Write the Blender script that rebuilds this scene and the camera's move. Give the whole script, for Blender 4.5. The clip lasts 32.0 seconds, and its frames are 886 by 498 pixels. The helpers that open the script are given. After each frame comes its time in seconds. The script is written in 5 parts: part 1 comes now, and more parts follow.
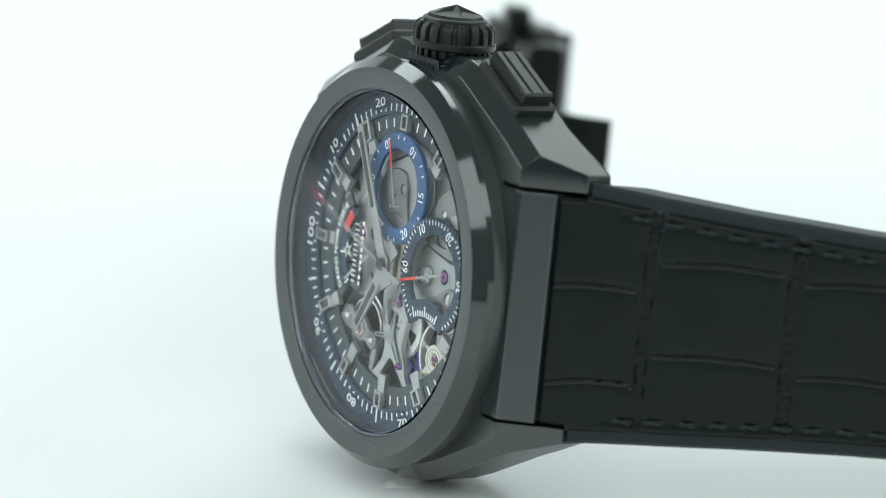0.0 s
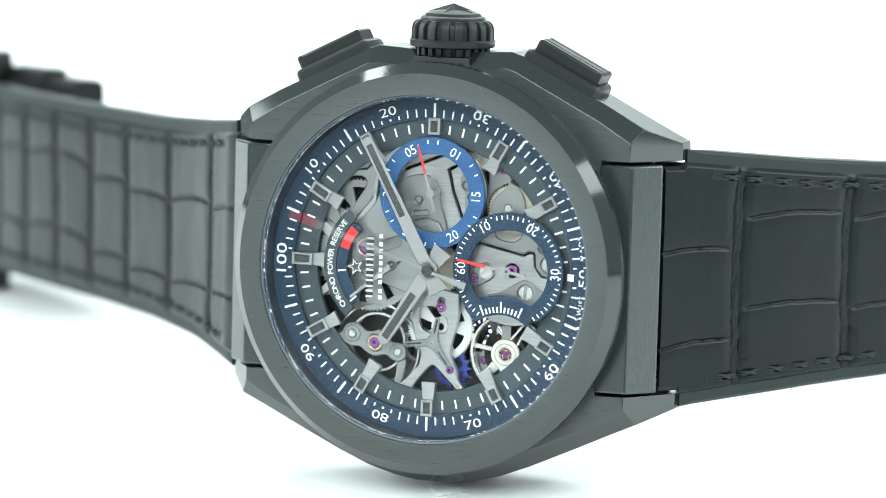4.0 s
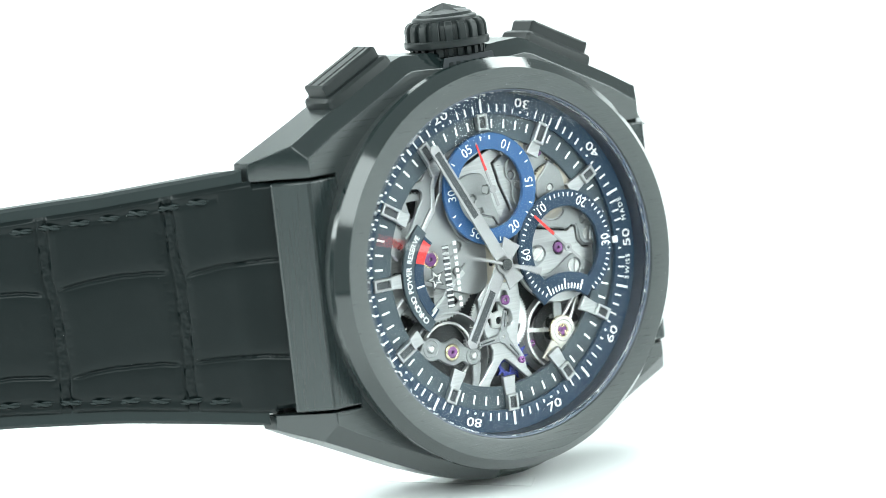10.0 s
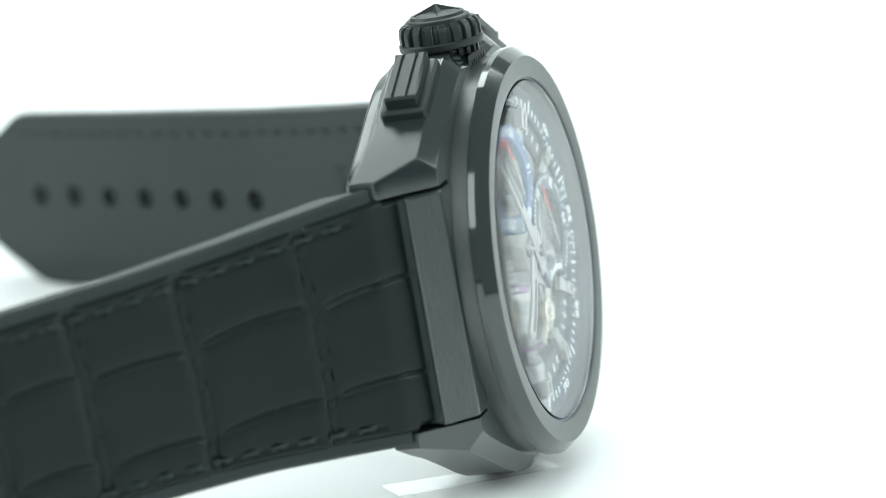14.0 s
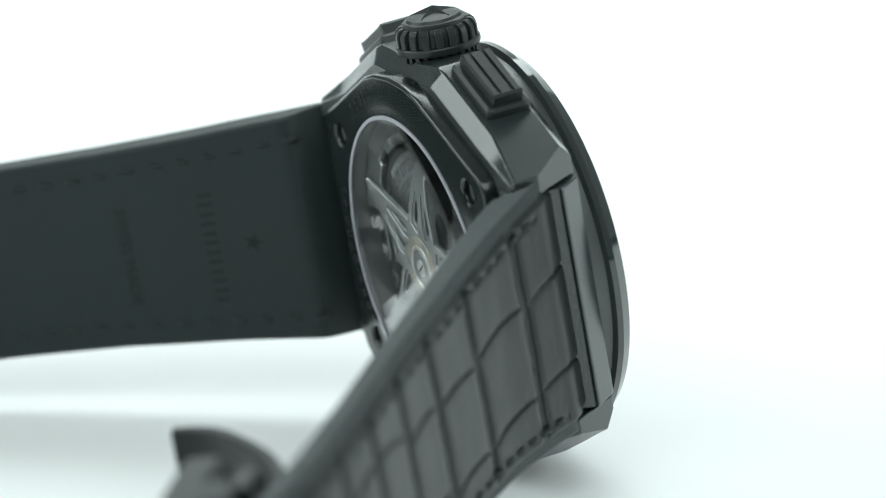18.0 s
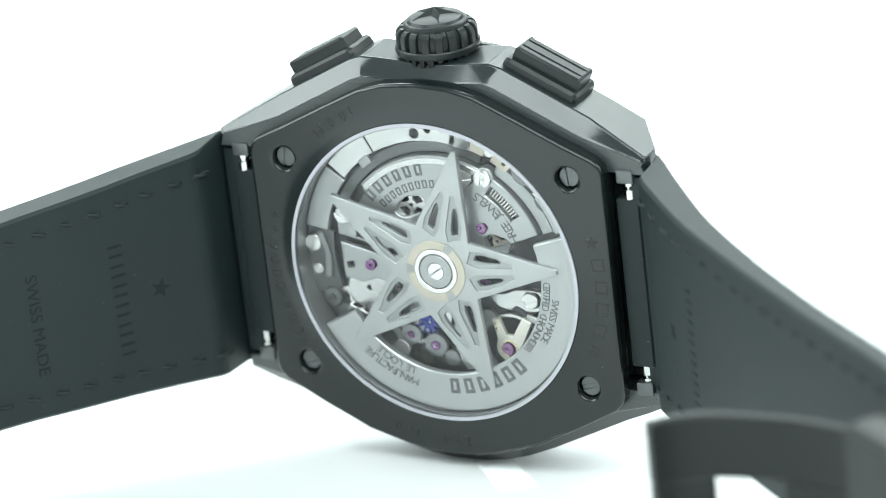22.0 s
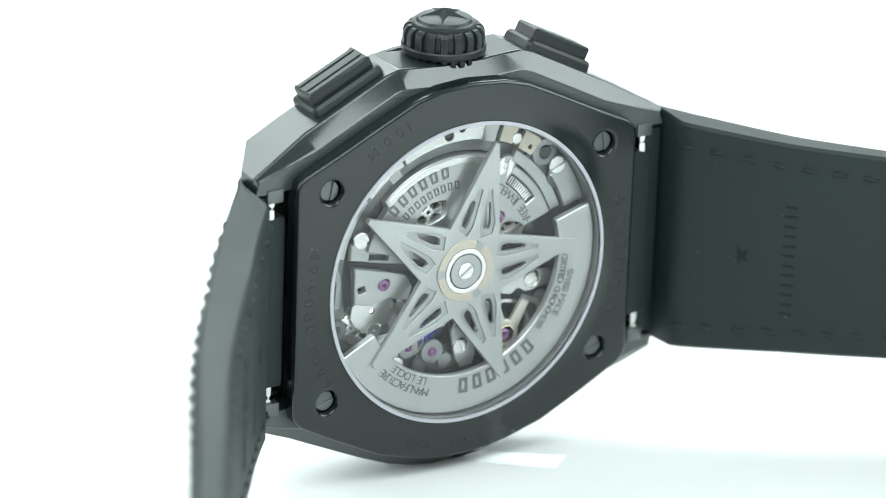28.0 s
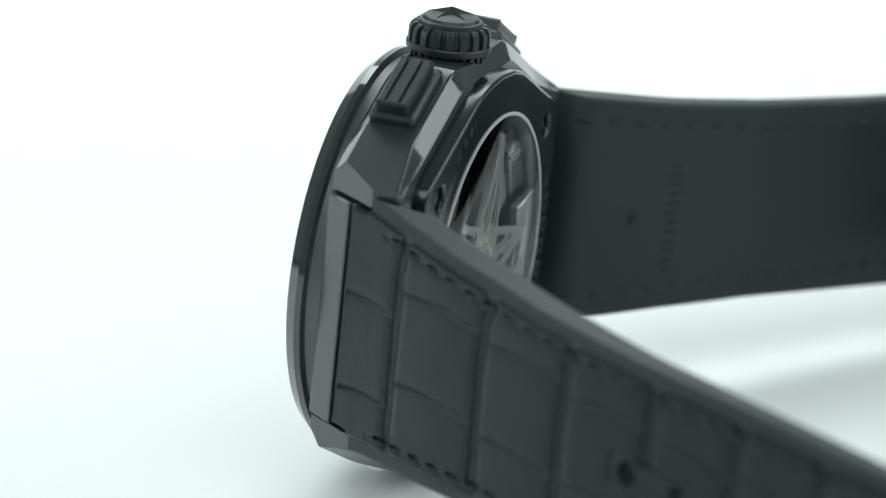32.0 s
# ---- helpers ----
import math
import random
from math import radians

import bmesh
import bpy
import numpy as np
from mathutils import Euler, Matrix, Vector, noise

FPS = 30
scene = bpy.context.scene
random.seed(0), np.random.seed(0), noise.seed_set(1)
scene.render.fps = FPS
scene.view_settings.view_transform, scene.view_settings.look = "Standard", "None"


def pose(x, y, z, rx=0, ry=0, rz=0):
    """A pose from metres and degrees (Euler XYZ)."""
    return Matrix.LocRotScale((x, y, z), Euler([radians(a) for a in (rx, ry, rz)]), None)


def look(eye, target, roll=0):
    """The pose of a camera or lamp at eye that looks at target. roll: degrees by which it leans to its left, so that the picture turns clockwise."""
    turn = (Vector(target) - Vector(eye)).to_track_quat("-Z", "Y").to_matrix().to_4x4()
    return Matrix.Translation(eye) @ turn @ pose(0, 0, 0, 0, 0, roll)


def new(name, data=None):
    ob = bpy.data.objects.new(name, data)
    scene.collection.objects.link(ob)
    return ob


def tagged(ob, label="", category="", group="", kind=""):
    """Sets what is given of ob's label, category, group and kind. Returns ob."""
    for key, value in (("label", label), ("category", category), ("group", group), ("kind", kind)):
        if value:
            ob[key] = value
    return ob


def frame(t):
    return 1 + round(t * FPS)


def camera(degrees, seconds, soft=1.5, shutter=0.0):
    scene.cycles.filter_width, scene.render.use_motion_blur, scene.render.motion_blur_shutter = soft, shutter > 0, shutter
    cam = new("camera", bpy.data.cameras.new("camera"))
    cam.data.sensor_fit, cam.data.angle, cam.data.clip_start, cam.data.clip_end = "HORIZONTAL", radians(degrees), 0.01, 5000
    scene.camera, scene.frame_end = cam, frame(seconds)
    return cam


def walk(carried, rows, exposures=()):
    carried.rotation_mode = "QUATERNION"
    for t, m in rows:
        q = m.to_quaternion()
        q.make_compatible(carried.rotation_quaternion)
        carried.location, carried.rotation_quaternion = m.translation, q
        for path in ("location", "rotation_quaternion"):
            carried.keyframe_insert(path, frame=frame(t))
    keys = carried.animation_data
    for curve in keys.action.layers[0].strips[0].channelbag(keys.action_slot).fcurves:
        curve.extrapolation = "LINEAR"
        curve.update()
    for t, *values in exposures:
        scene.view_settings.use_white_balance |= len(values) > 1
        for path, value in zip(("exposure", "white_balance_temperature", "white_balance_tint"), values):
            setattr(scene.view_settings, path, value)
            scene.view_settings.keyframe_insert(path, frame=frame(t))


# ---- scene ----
# The watch stands on the rim of its case and turns on a white table before a fixed long lens.
MM = 0.001
LIFT = 6.9
EYE = (0.0, -462.0, 134.9 + LIFT)
PITCH, YAW, ROLL = -14.211, 0.129, -2.02
cam = camera(11.535, 32.0, soft=0.7, shutter=0.35)
ahead = Euler((radians(90 + PITCH), 0, radians(YAW))).to_matrix() @ Vector((0, 0, -1))
eye = Vector(EYE) * MM
CAM_POSE = look(eye, eye + ahead, ROLL)
walk(cam, [(0.0, CAM_POSE), (32.0, CAM_POSE)], exposures=[(0.0, -0.83), (1.0, -0.73), (2.0, -0.63), (3.0, -0.12), (6.0, 0.36), (9.0, 0.32), (11.0, 0.11), (13.0, -0.06), (17.0, -0.65), (19.0, -0.58), (20.0, -0.35), (21.0, -0.12), (23.0, 0.45), (25.0, 0.50), (28.0, 0.09), (29.0, -0.23), (30.0, -0.57), (32.0, -0.76)])
cam.data.dof.use_dof = True
cam.data.dof.focus_distance = 0.470
cam.data.dof.aperture_fstop = 21.0

# ---- light: a white tent with soft boxes ----
world = bpy.data.worlds.new("tent")
scene.world = world
world.use_nodes = True
wbg = world.node_tree.nodes["Background"]
wbg.inputs[0].default_value = (0.88, 1.0, 0.985, 1)
wbg.inputs[1].default_value = 0.42


def soft_box(name, x, y, z, sx, sy, watts, target=(0, 0, 0.03)):
    d = bpy.data.lights.new(name, "AREA")
    d.shape, d.size, d.size_y, d.energy, d.color = "RECTANGLE", sx, sy, watts, (0.88, 1.0, 0.985)
    ob = new(name, d)
    ob.matrix_world = look((x, y, z), target)
    return ob


# added fill lamp, only there to brighten the sheet behind the watch
soft_box("backdrop_softbox", 0.0, 0.62, 0.78, 1.1, 0.35, 9.2, (0, 0.4, 0))
soft_box("left_softbox", -0.85, 0.0, 0.42, 0.8, 0.6, 7.0, (0, 0.08, 0.03))
soft_box("right_softbox", 0.85, 0.0, 0.42, 0.8, 0.6, 6.4, (0, 0.08, 0.03))
soft_box("front_softbox", 0.0, -0.70, 0.75, 1.1, 0.6, 9.0)

# ---- materials ----


def node_mat(name, base, rough=0.4, metal=0.0, spec=0.5, grain=0.0, grain_scale=(1, 1, 1), bump=0.0, bump_scale=400.0, var=0.12,
             var_scale=60.0, coat=0.0, aniso=0.0, ior=1.5):
    m = bpy.data.materials.new(name)
    m.use_nodes = True
    nt = m.node_tree
    b = nt.nodes["Principled BSDF"]
    b.inputs["Roughness"].default_value = rough
    b.inputs["Metallic"].default_value = metal
    b.inputs["Specular IOR Level"].default_value = spec
    b.inputs["Coat Weight"].default_value = coat
    b.inputs["IOR"].default_value = ior
    b.inputs["Coat Roughness"].default_value = 0.06
    b.inputs["Anisotropic"].default_value = aniso
    tc = nt.nodes.new("ShaderNodeTexCoord")
    mp = nt.nodes.new("ShaderNodeMapping")
    mp.inputs["Scale"].default_value = grain_scale
    nt.links.new(tc.outputs["Object"], mp.inputs[0])
    n1 = nt.nodes.new("ShaderNodeTexNoise")
    n1.inputs["Scale"].default_value = var_scale
    n1.inputs["Detail"].default_value = 5
    nt.links.new(tc.outputs["Object"], n1.inputs["Vector"])
    ramp = nt.nodes.new("ShaderNodeMapRange")
    ramp.inputs["To Min"].default_value = 1 - var
    ramp.inputs["To Max"].default_value = 1 + var
    nt.links.new(n1.outputs["Fac"], ramp.inputs["Value"])
    n2 = nt.nodes.new("ShaderNodeTexNoise")
    n2.inputs["Scale"].default_value = bump_scale
    n2.inputs["Detail"].default_value = 4
    nt.links.new(mp.outputs[0], n2.inputs["Vector"])
    mul = nt.nodes.new("ShaderNodeMath")
    mul.operation = "MULTIPLY"
    g = nt.nodes.new("ShaderNodeMapRange")
    g.inputs["To Min"].default_value = 1 - grain
    g.inputs["To Max"].default_value = 1 + grain
    nt.links.new(n2.outputs["Fac"], g.inputs["Value"])
    nt.links.new(ramp.outputs[0], mul.inputs[0])
    nt.links.new(g.outputs[0], mul.inputs[1])
    col = nt.nodes.new("ShaderNodeVectorMath")
    col.operation = "SCALE"
    col.inputs[0].default_value = base
    nt.links.new(mul.outputs[0], col.inputs["Scale"])
    nt.links.new(col.outputs[0], b.inputs["Base Color"])
    r = nt.nodes.new("ShaderNodeMath")
    r.operation = "MULTIPLY"
    r.inputs[1].default_value = rough
    nt.links.new(mul.outputs[0], r.inputs[0])
    nt.links.new(r.outputs[0], b.inputs["Roughness"])
    if bump:
        bp = nt.nodes.new("ShaderNodeBump")
        bp.inputs["Strength"].default_value = bump
        bp.inputs["Distance"].default_value = 0.0001
        nt.links.new(n2.outputs["Fac"], bp.inputs["Height"])
        nt.links.new(bp.outputs[0], b.inputs["Normal"])
    return m


LINES_X, LINES_Z = (0.02, 1, 1), (1, 1, 0.03)
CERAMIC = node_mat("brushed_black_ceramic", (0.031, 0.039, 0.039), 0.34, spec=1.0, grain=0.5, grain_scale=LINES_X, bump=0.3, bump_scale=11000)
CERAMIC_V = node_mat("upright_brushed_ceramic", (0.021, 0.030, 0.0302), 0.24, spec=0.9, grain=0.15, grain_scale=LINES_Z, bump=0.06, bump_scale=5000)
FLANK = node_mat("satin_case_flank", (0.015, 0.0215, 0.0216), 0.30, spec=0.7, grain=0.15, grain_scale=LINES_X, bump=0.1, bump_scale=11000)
POLISH = node_mat("polished_black_ceramic", (0.011, 0.018, 0.0182), 0.09, spec=0.5, var=0.08, ior=1.8)
BACK_BLACK = node_mat("glossy_black_case_back", (0.008, 0.0122, 0.0124), 0.17, spec=0.5, grain=0.05, bump=0.01, bump_scale=6000, var=0.06, ior=1.55)
SATIN = node_mat("satin_black_ceramic", (0.010, 0.0142, 0.0144), 0.38, spec=0.4, grain=0.06, bump=0.02, bump_scale=6000)
RUBBER = node_mat("black_rubber", (0.0095, 0.0172, 0.0175), 0.5, spec=0.36, grain=0.2, bump=0.3, bump_scale=9000)
LEATHER = node_mat("black_alligator_leather", (0.0045, 0.0082, 0.0084), 0.32, spec=0.24, grain=0.1, bump=0.05, bump_scale=4200, var=0.16, var_scale=170)
THREAD = node_mat("black_thread", (0.013, 0.021, 0.021), 0.55, spec=0.35, grain=0.4, bump=0.6, bump_scale=9000)
WHITE_SHEET = node_mat("white_paper_sheet", (0.86, 0.87, 0.87), 0.6, spec=0.3, var=0.015, var_scale=8)
STEEL = node_mat("brushed_steel", (0.44, 0.45, 0.455), 0.32, metal=0.92, grain=0.3, grain_scale=(0.03, 1, 1), bump=0.1, bump_scale=7000, var=0.08)
RATCHET = node_mat("dull_brushed_steel", (0.30, 0.31, 0.31), 0.36, metal=0.8, grain=0.35, grain_scale=(0.05, 1, 1), bump=0.12, bump_scale=6000, var=0.08)
PALE_STEEL = node_mat("pale_wheel_metal", (0.68, 0.69, 0.68), 0.3, metal=0.4, var=0.05)
PALE_GILT = node_mat("pale_gilt_wheel", (0.46, 0.42, 0.35), 0.3, metal=0.6, grain=0.1, var=0.08)
COVER_GREY = node_mat("pale_matte_plate", (0.30, 0.31, 0.315), 0.38, metal=0.9, grain=0.08, bump=0.05, bump_scale=6000, var=0.05)
COCK_METAL = node_mat("warm_pale_metal", (0.56, 0.54, 0.49), 0.3, metal=0.5, grain=0.1, var=0.05)
SLOT_DARK = node_mat("dark_slot_paint", (0.05, 0.055, 0.06), 0.55, spec=0.2, grain=0.1, var=0.1)
WALL_GREY = node_mat("inner_wall_grey", (0.035, 0.042, 0.06), 0.3, metal=0.5, var=0.1, var_scale=200)
BRIGHT = node_mat("polished_steel", (0.74, 0.74, 0.73), 0.2, metal=0.7, var=0.05)
GREY_PLATE = node_mat("grey_coated_plate", (0.265, 0.275, 0.28), 0.38, metal=0.88, grain=0.12, bump=0.1, bump_scale=5000)
DARK_PLATE = node_mat("dark_ruthenium_plate", (0.07, 0.075, 0.078), 0.42, metal=0.9, grain=0.15, bump=0.1, bump_scale=5000)
GILT = node_mat("pale_gold_metal", (0.72, 0.62, 0.44), 0.25, metal=1.0, var=0.06)
HAND_GREY = node_mat("grey_hand_metal", (0.32, 0.32, 0.325), 0.4, metal=0.75, grain=0.1, bump=0.1, bump_scale=6000, var=0.05)
NAVY = node_mat("navy_lacquer", (0.015, 0.034, 0.062), 0.4, spec=0.25, var=0.1)
BLUE = node_mat("bright_blue_lacquer", (0.02, 0.075, 0.19), 0.35, spec=0.4, var=0.1)
SLATE = node_mat("slate_grey_metal", (0.068, 0.088, 0.102), 0.42, metal=0.85, var=0.06)
WHITE_INK = node_mat("white_ink", (0.8, 0.82, 0.82), 0.5, spec=0.3, var=0.03)
RED_INK = node_mat("red_lacquer", (0.62, 0.03, 0.03), 0.4, spec=0.4, var=0.05)
BLACK_INK = node_mat("dark_grey_ink", (0.10, 0.104, 0.108), 0.5, spec=0.3, var=0.05)
RUBY = node_mat("ruby_jewel", (0.17, 0.06, 0.19), 0.15, spec=0.8, var=0.1)
TEAL = node_mat("blued_metal", (0.07, 0.09, 0.42), 0.25, metal=0.6, var=0.1)


def crystal(name, ior):
    m = bpy.data.materials.new(name)
    m.use_nodes = True
    b = m.node_tree.nodes["Principled BSDF"]
    b.inputs["Base Color"].default_value = (1, 1, 1, 1)
    b.inputs["Transmission Weight"].default_value = 1.0
    b.inputs["Roughness"].default_value = 0.0
    b.inputs["IOR"].default_value = ior
    return m


GLASS = crystal("coated_sapphire_crystal", 1.2)
REAR_GLASS = crystal("sapphire_crystal", 1.36)

# ---- mesh helpers, all in millimetres: x along the strap, y into the watch, z towards the crown ----


def finish(me, mat, angle=35):
    me.materials.append(mat)
    me.polygons.foreach_set("use_smooth", [True] * len(me.polygons))
    me.set_sharp_from_angle(angle=radians(angle))
    me.update()
    return me


def raw(name, verts, faces, mat, angle=35):
    me = bpy.data.meshes.new(name)
    me.from_pydata([(x * MM, y * MM, z * MM) for x, y, z in verts], [], faces)
    bm = bmesh.new()
    bm.from_mesh(me)
    bmesh.ops.recalc_face_normals(bm, faces=bm.faces)
    bm.to_mesh(me)
    bm.free()
    return finish(me, mat, angle)


def hang(name, me, parent, label="", m=None):
    ob = new(name, me)
    ob.parent = parent
    if m is not None:
        ob.matrix_basis = m
    if label:
        ob["label"] = label
    return ob


def ease(me, width, angle=18, mat_index=None):
    """Small bevels on the sharp edges of a mesh."""
    bm = bmesh.new()
    bm.from_mesh(me)
    sharp = [e for e in bm.edges if len(e.link_faces) == 2 and e.calc_face_angle() > radians(angle)]
    res = bmesh.ops.bevel(bm, geom=sharp, offset=width * MM, segments=2, affect="EDGES", profile=0.5, clamp_overlap=True)
    if mat_index is not None:
        for q in res["faces"]:
            q.material_index = mat_index
    for q in bm.faces:
        q.smooth = True
    bm.to_mesh(me)
    bm.free()
    me.set_sharp_from_angle(angle=radians(40))
    return me


def crisp(ob):
    """Flat faces keep flat shading beside their small bevels."""
    md = ob.modifiers.new("facets", "WEIGHTED_NORMAL")
    md.mode, md.weight, md.keep_sharp = "FACE_AREA", 100, True
    return ob


def part(name, bm, material, parent, label="", angle=35):
    me = bpy.data.meshes.new(name)
    bmesh.ops.scale(bm, vec=(MM, MM, MM), verts=bm.verts)
    bmesh.ops.recalc_face_normals(bm, faces=bm.faces)
    bm.to_mesh(me)
    bm.free()
    return hang(name, finish(me, material, angle), parent, label)


def loft(rings, closed=True, caps=True):
    n = len(rings[0])
    verts = [v for r in rings for v in r]
    faces = []
    for k in range(len(rings) - 1):
        for i in range(n if closed else n - 1):
            a, b = k * n + i, k * n + (i + 1) % n
            faces.append((a, b, b + n, a + n))
    if caps:
        faces.append(tuple(range(n)))
        faces.append(tuple(range((len(rings) - 1) * n, len(rings) * n)))
    return verts, faces


def lathe(profile, axis="y", at=(0, 0, 0), seg=96, closed=False, radius=None):
    """profile: (radius, height) pairs; the height runs along the axis. radius: a function of angle, pair index and radius."""
    rings = []
    for k, (r, h) in enumerate(profile):
        ring = []
        for i in range(seg):
            a = 2 * math.pi * i / seg
            rr = radius(math.degrees(a), k, r) if radius else r
            c, s = rr * math.cos(a), rr * math.sin(a)
            p = (c, h, s) if axis == "y" else (c, s, h)
            ring.append((p[0] + at[0], p[1] + at[1], p[2] + at[2]))
        rings.append(ring)
    if closed:
        rings.append(rings[0])
        v, f = loft(rings[:-1], caps=False)
        n, k = seg, len(rings) - 2
        for i in range(n):
            f.append((k * n + i, k * n + (i + 1) % n, (i + 1) % n, i))
        return v, f
    return loft(rings)


def annulus(r0, r1, y0, y1, at=(0, 0), seg=96, edge=0.05):
    e = edge
    prof = [(r0, y1), (r0, y0 + e), (r0 + e, y0), (r1 - e, y0), (r1, y0 + e), (r1, y1)]
    return lathe(prof, at=(at[0], 0, at[1]), seg=seg, closed=True)


def disc(r, y0, y1, at=(0, 0), seg=32, edge=0.05):
    e = min(edge, r * 0.3)
    return lathe([(r - e, y0), (r, y0 + e), (r, y1)], at=(at[0], 0, at[1]), seg=seg)


def offset(poly, d):
    out, n = [], len(poly)
    for i in range(n):
        p, a, b = Vector(poly[i]), Vector(poly[i - 1]), Vector(poly[(i + 1) % n])
        u, w = (p - a).normalized(), (b - p).normalized()
        nu, nw = Vector((-u.y, u.x)), Vector((-w.y, w.x))
        m = (nu + nw).normalized()
        out.append(tuple(p + m * (d / max(0.4, m.dot(nu)))))
    return out


def block(size, bev=0.2, seg=2):
    bm = bmesh.new()
    bmesh.ops.create_cube(bm, size=1)
    bmesh.ops.scale(bm, vec=size, verts=bm.verts)
    if bev:
        bmesh.ops.bevel(bm, geom=list(bm.edges), offset=bev, segments=seg, affect="EDGES", profile=0.6)
    return bm


FRONT = Matrix(((1, 0, 0, 0), (0, 0, -1, 0), (0, 1, 0, 0), (0, 0, 0, 1)))
BACK = Matrix(((-1, 0, 0, 0), (0, 0, 1, 0), (0, 1, 0, 0), (0, 0, 0, 1)))


def curve_mesh(name, loops, thick, mat, bev=0.03, angle=35, rounds=0):
    """A flat plate with holes, in its own plane, its upper face at height 0."""
    cu = bpy.data.curves.new(name, "CURVE")
    cu.dimensions, cu.fill_mode = "2D", "BOTH"
    for lp in loops:
        sp = cu.splines.new("POLY")
        sp.points.add(len(lp) - 1)
        for q, p in zip(sp.points, lp):
            q.co = (p[0] * MM, p[1] * MM, 0, 1)
        sp.use_cyclic_u = True
    cu.extrude = (thick / 2 - bev) * MM
    cu.bevel_depth = bev * MM
    cu.bevel_resolution = rounds
    cu.offset = -bev * MM
    tmp = bpy.data.objects.new(name, cu)
    me = bpy.data.meshes.new_from_object(tmp)
    bpy.data.objects.remove(tmp)
    bpy.data.curves.remove(cu)
    me.transform(Matrix.Translation((0, 0, -thick / 2 * MM)))
    me.materials.clear()
    return finish(me, mat, angle)


def plate(name, loops, y, thick, mat, parent, label="", bev=0.03, side=FRONT, rounds=0):
    """loops of (x, z), the visible face at depth y."""
    if side is BACK:
        loops = [[(-a, b) for a, b in lp] for lp in loops]
    me = curve_mesh(name, loops, thick, mat, bev, 35, rounds)
    return hang(name, me, parent, label, Matrix.Translation((0, y * MM, 0)) @ side)


def text_mesh(s, size, mat, thick=0.04, wide=1.0):
    cu = bpy.data.curves.new("lettering", "FONT")
    cu.body, cu.size, cu.align_x, cu.align_y = s, size, "CENTER", "CENTER"
    cu.extrude = thick / 2
    cu.resolution_u = 3
    tmp = bpy.data.objects.new("lettering", cu)
    me = bpy.data.meshes.new_from_object(tmp)
    bpy.data.objects.remove(tmp)
    bpy.data.curves.remove(cu)
    xs, ys = [v.co.x for v in me.vertices], [v.co.y for v in me.vertices]
    me.transform(Matrix.Diagonal((wide * MM, MM, MM, 1)) @ Matrix.Translation((-(min(xs) + max(xs)) / 2, -(min(ys) + max(ys)) / 2, 0)))
    me.materials.clear()
    return finish(me, mat)


def letters(name, s, x, z, y, size, turn, mat, parent, side=FRONT, wide=1.0, thick=0.04, label=""):
    """Flat lettering centred on (x, z), turned anticlockwise by that many degrees as its reader sees it."""
    m = Matrix.Translation((x * MM, y * MM, z * MM)) @ side @ Matrix.Rotation(radians(turn), 4, "Z")
    return hang(name, text_mesh(s, size, mat, thick, wide), parent, label, m)


def arc_letters(name, s, r, mid, step, y, size, mat, parent, side=FRONT, inward=False, at=(0, 0), wide=1.0):
    """Lettering along a circle as one mesh; angles as the reader sees them, anticlockwise from the right."""
    bm = bmesh.new()
    glyphs, centres, edge = [], [], 0.0
    for ch in s:
        me = None if ch == " " else text_mesh(ch, size, mat, 0.04, wide)
        w = 0.34 * size * wide if me is None else 2 * max(v.co.x for v in me.vertices) / MM
        glyphs.append(me)
        centres.append(edge + w / 2)
        edge += w + 0.13 * size * wide
    for me, c in zip(glyphs, centres):
        if me is None:
            continue
        k = ((c - centres[0]) / (centres[-1] - centres[0]) - 0.5) * (len(s) - 1)
        a = mid + (k * step if inward else -k * step)
        tr = a + 90 if inward else a - 90
        me.transform(Matrix.Translation((r * MM * math.cos(radians(a)), r * MM * math.sin(radians(a)), 0)) @ Matrix.Rotation(radians(tr), 4, "Z"))
        bm.from_mesh(me)
        bpy.data.meshes.remove(me)
    me = bpy.data.meshes.new(name)
    bm.to_mesh(me)
    bm.free()
    return hang(name, finish(me, mat), parent, "", Matrix.Translation((at[0] * MM, y * MM, at[1] * MM)) @ side)


def circle(r, cx=0.0, cz=0.0, n=48, a0=0.0, a1=360.0):
    full = abs(a1 - a0) >= 360
    m = n if full else n + 1
    return [(cx + r * math.cos(radians(a0 + (a1 - a0) * i / n)), cz + r * math.sin(radians(a0 + (a1 - a0) * i / n))) for i in range(m)]


def sector(r0, r1, a0, a1, cx=0.0, cz=0.0, n=24):
    return circle(r1, cx, cz, n, a0, a1) + circle(r0, cx, cz, n, a1, a0)


def bar_poly(x0, z0, x1, z1, w0, w1=None):
    w1 = w0 if w1 is None else w1
    d = Vector((x1 - x0, z1 - z0)).normalized()
    n = Vector((-d.y, d.x))
    return [(x0 + n.x * w0, z0 + n.y * w0), (x0 - n.x * w0, z0 - n.y * w0), (x1 - n.x * w1, z1 - n.y * w1), (x1 + n.x * w1, z1 + n.y * w1)]


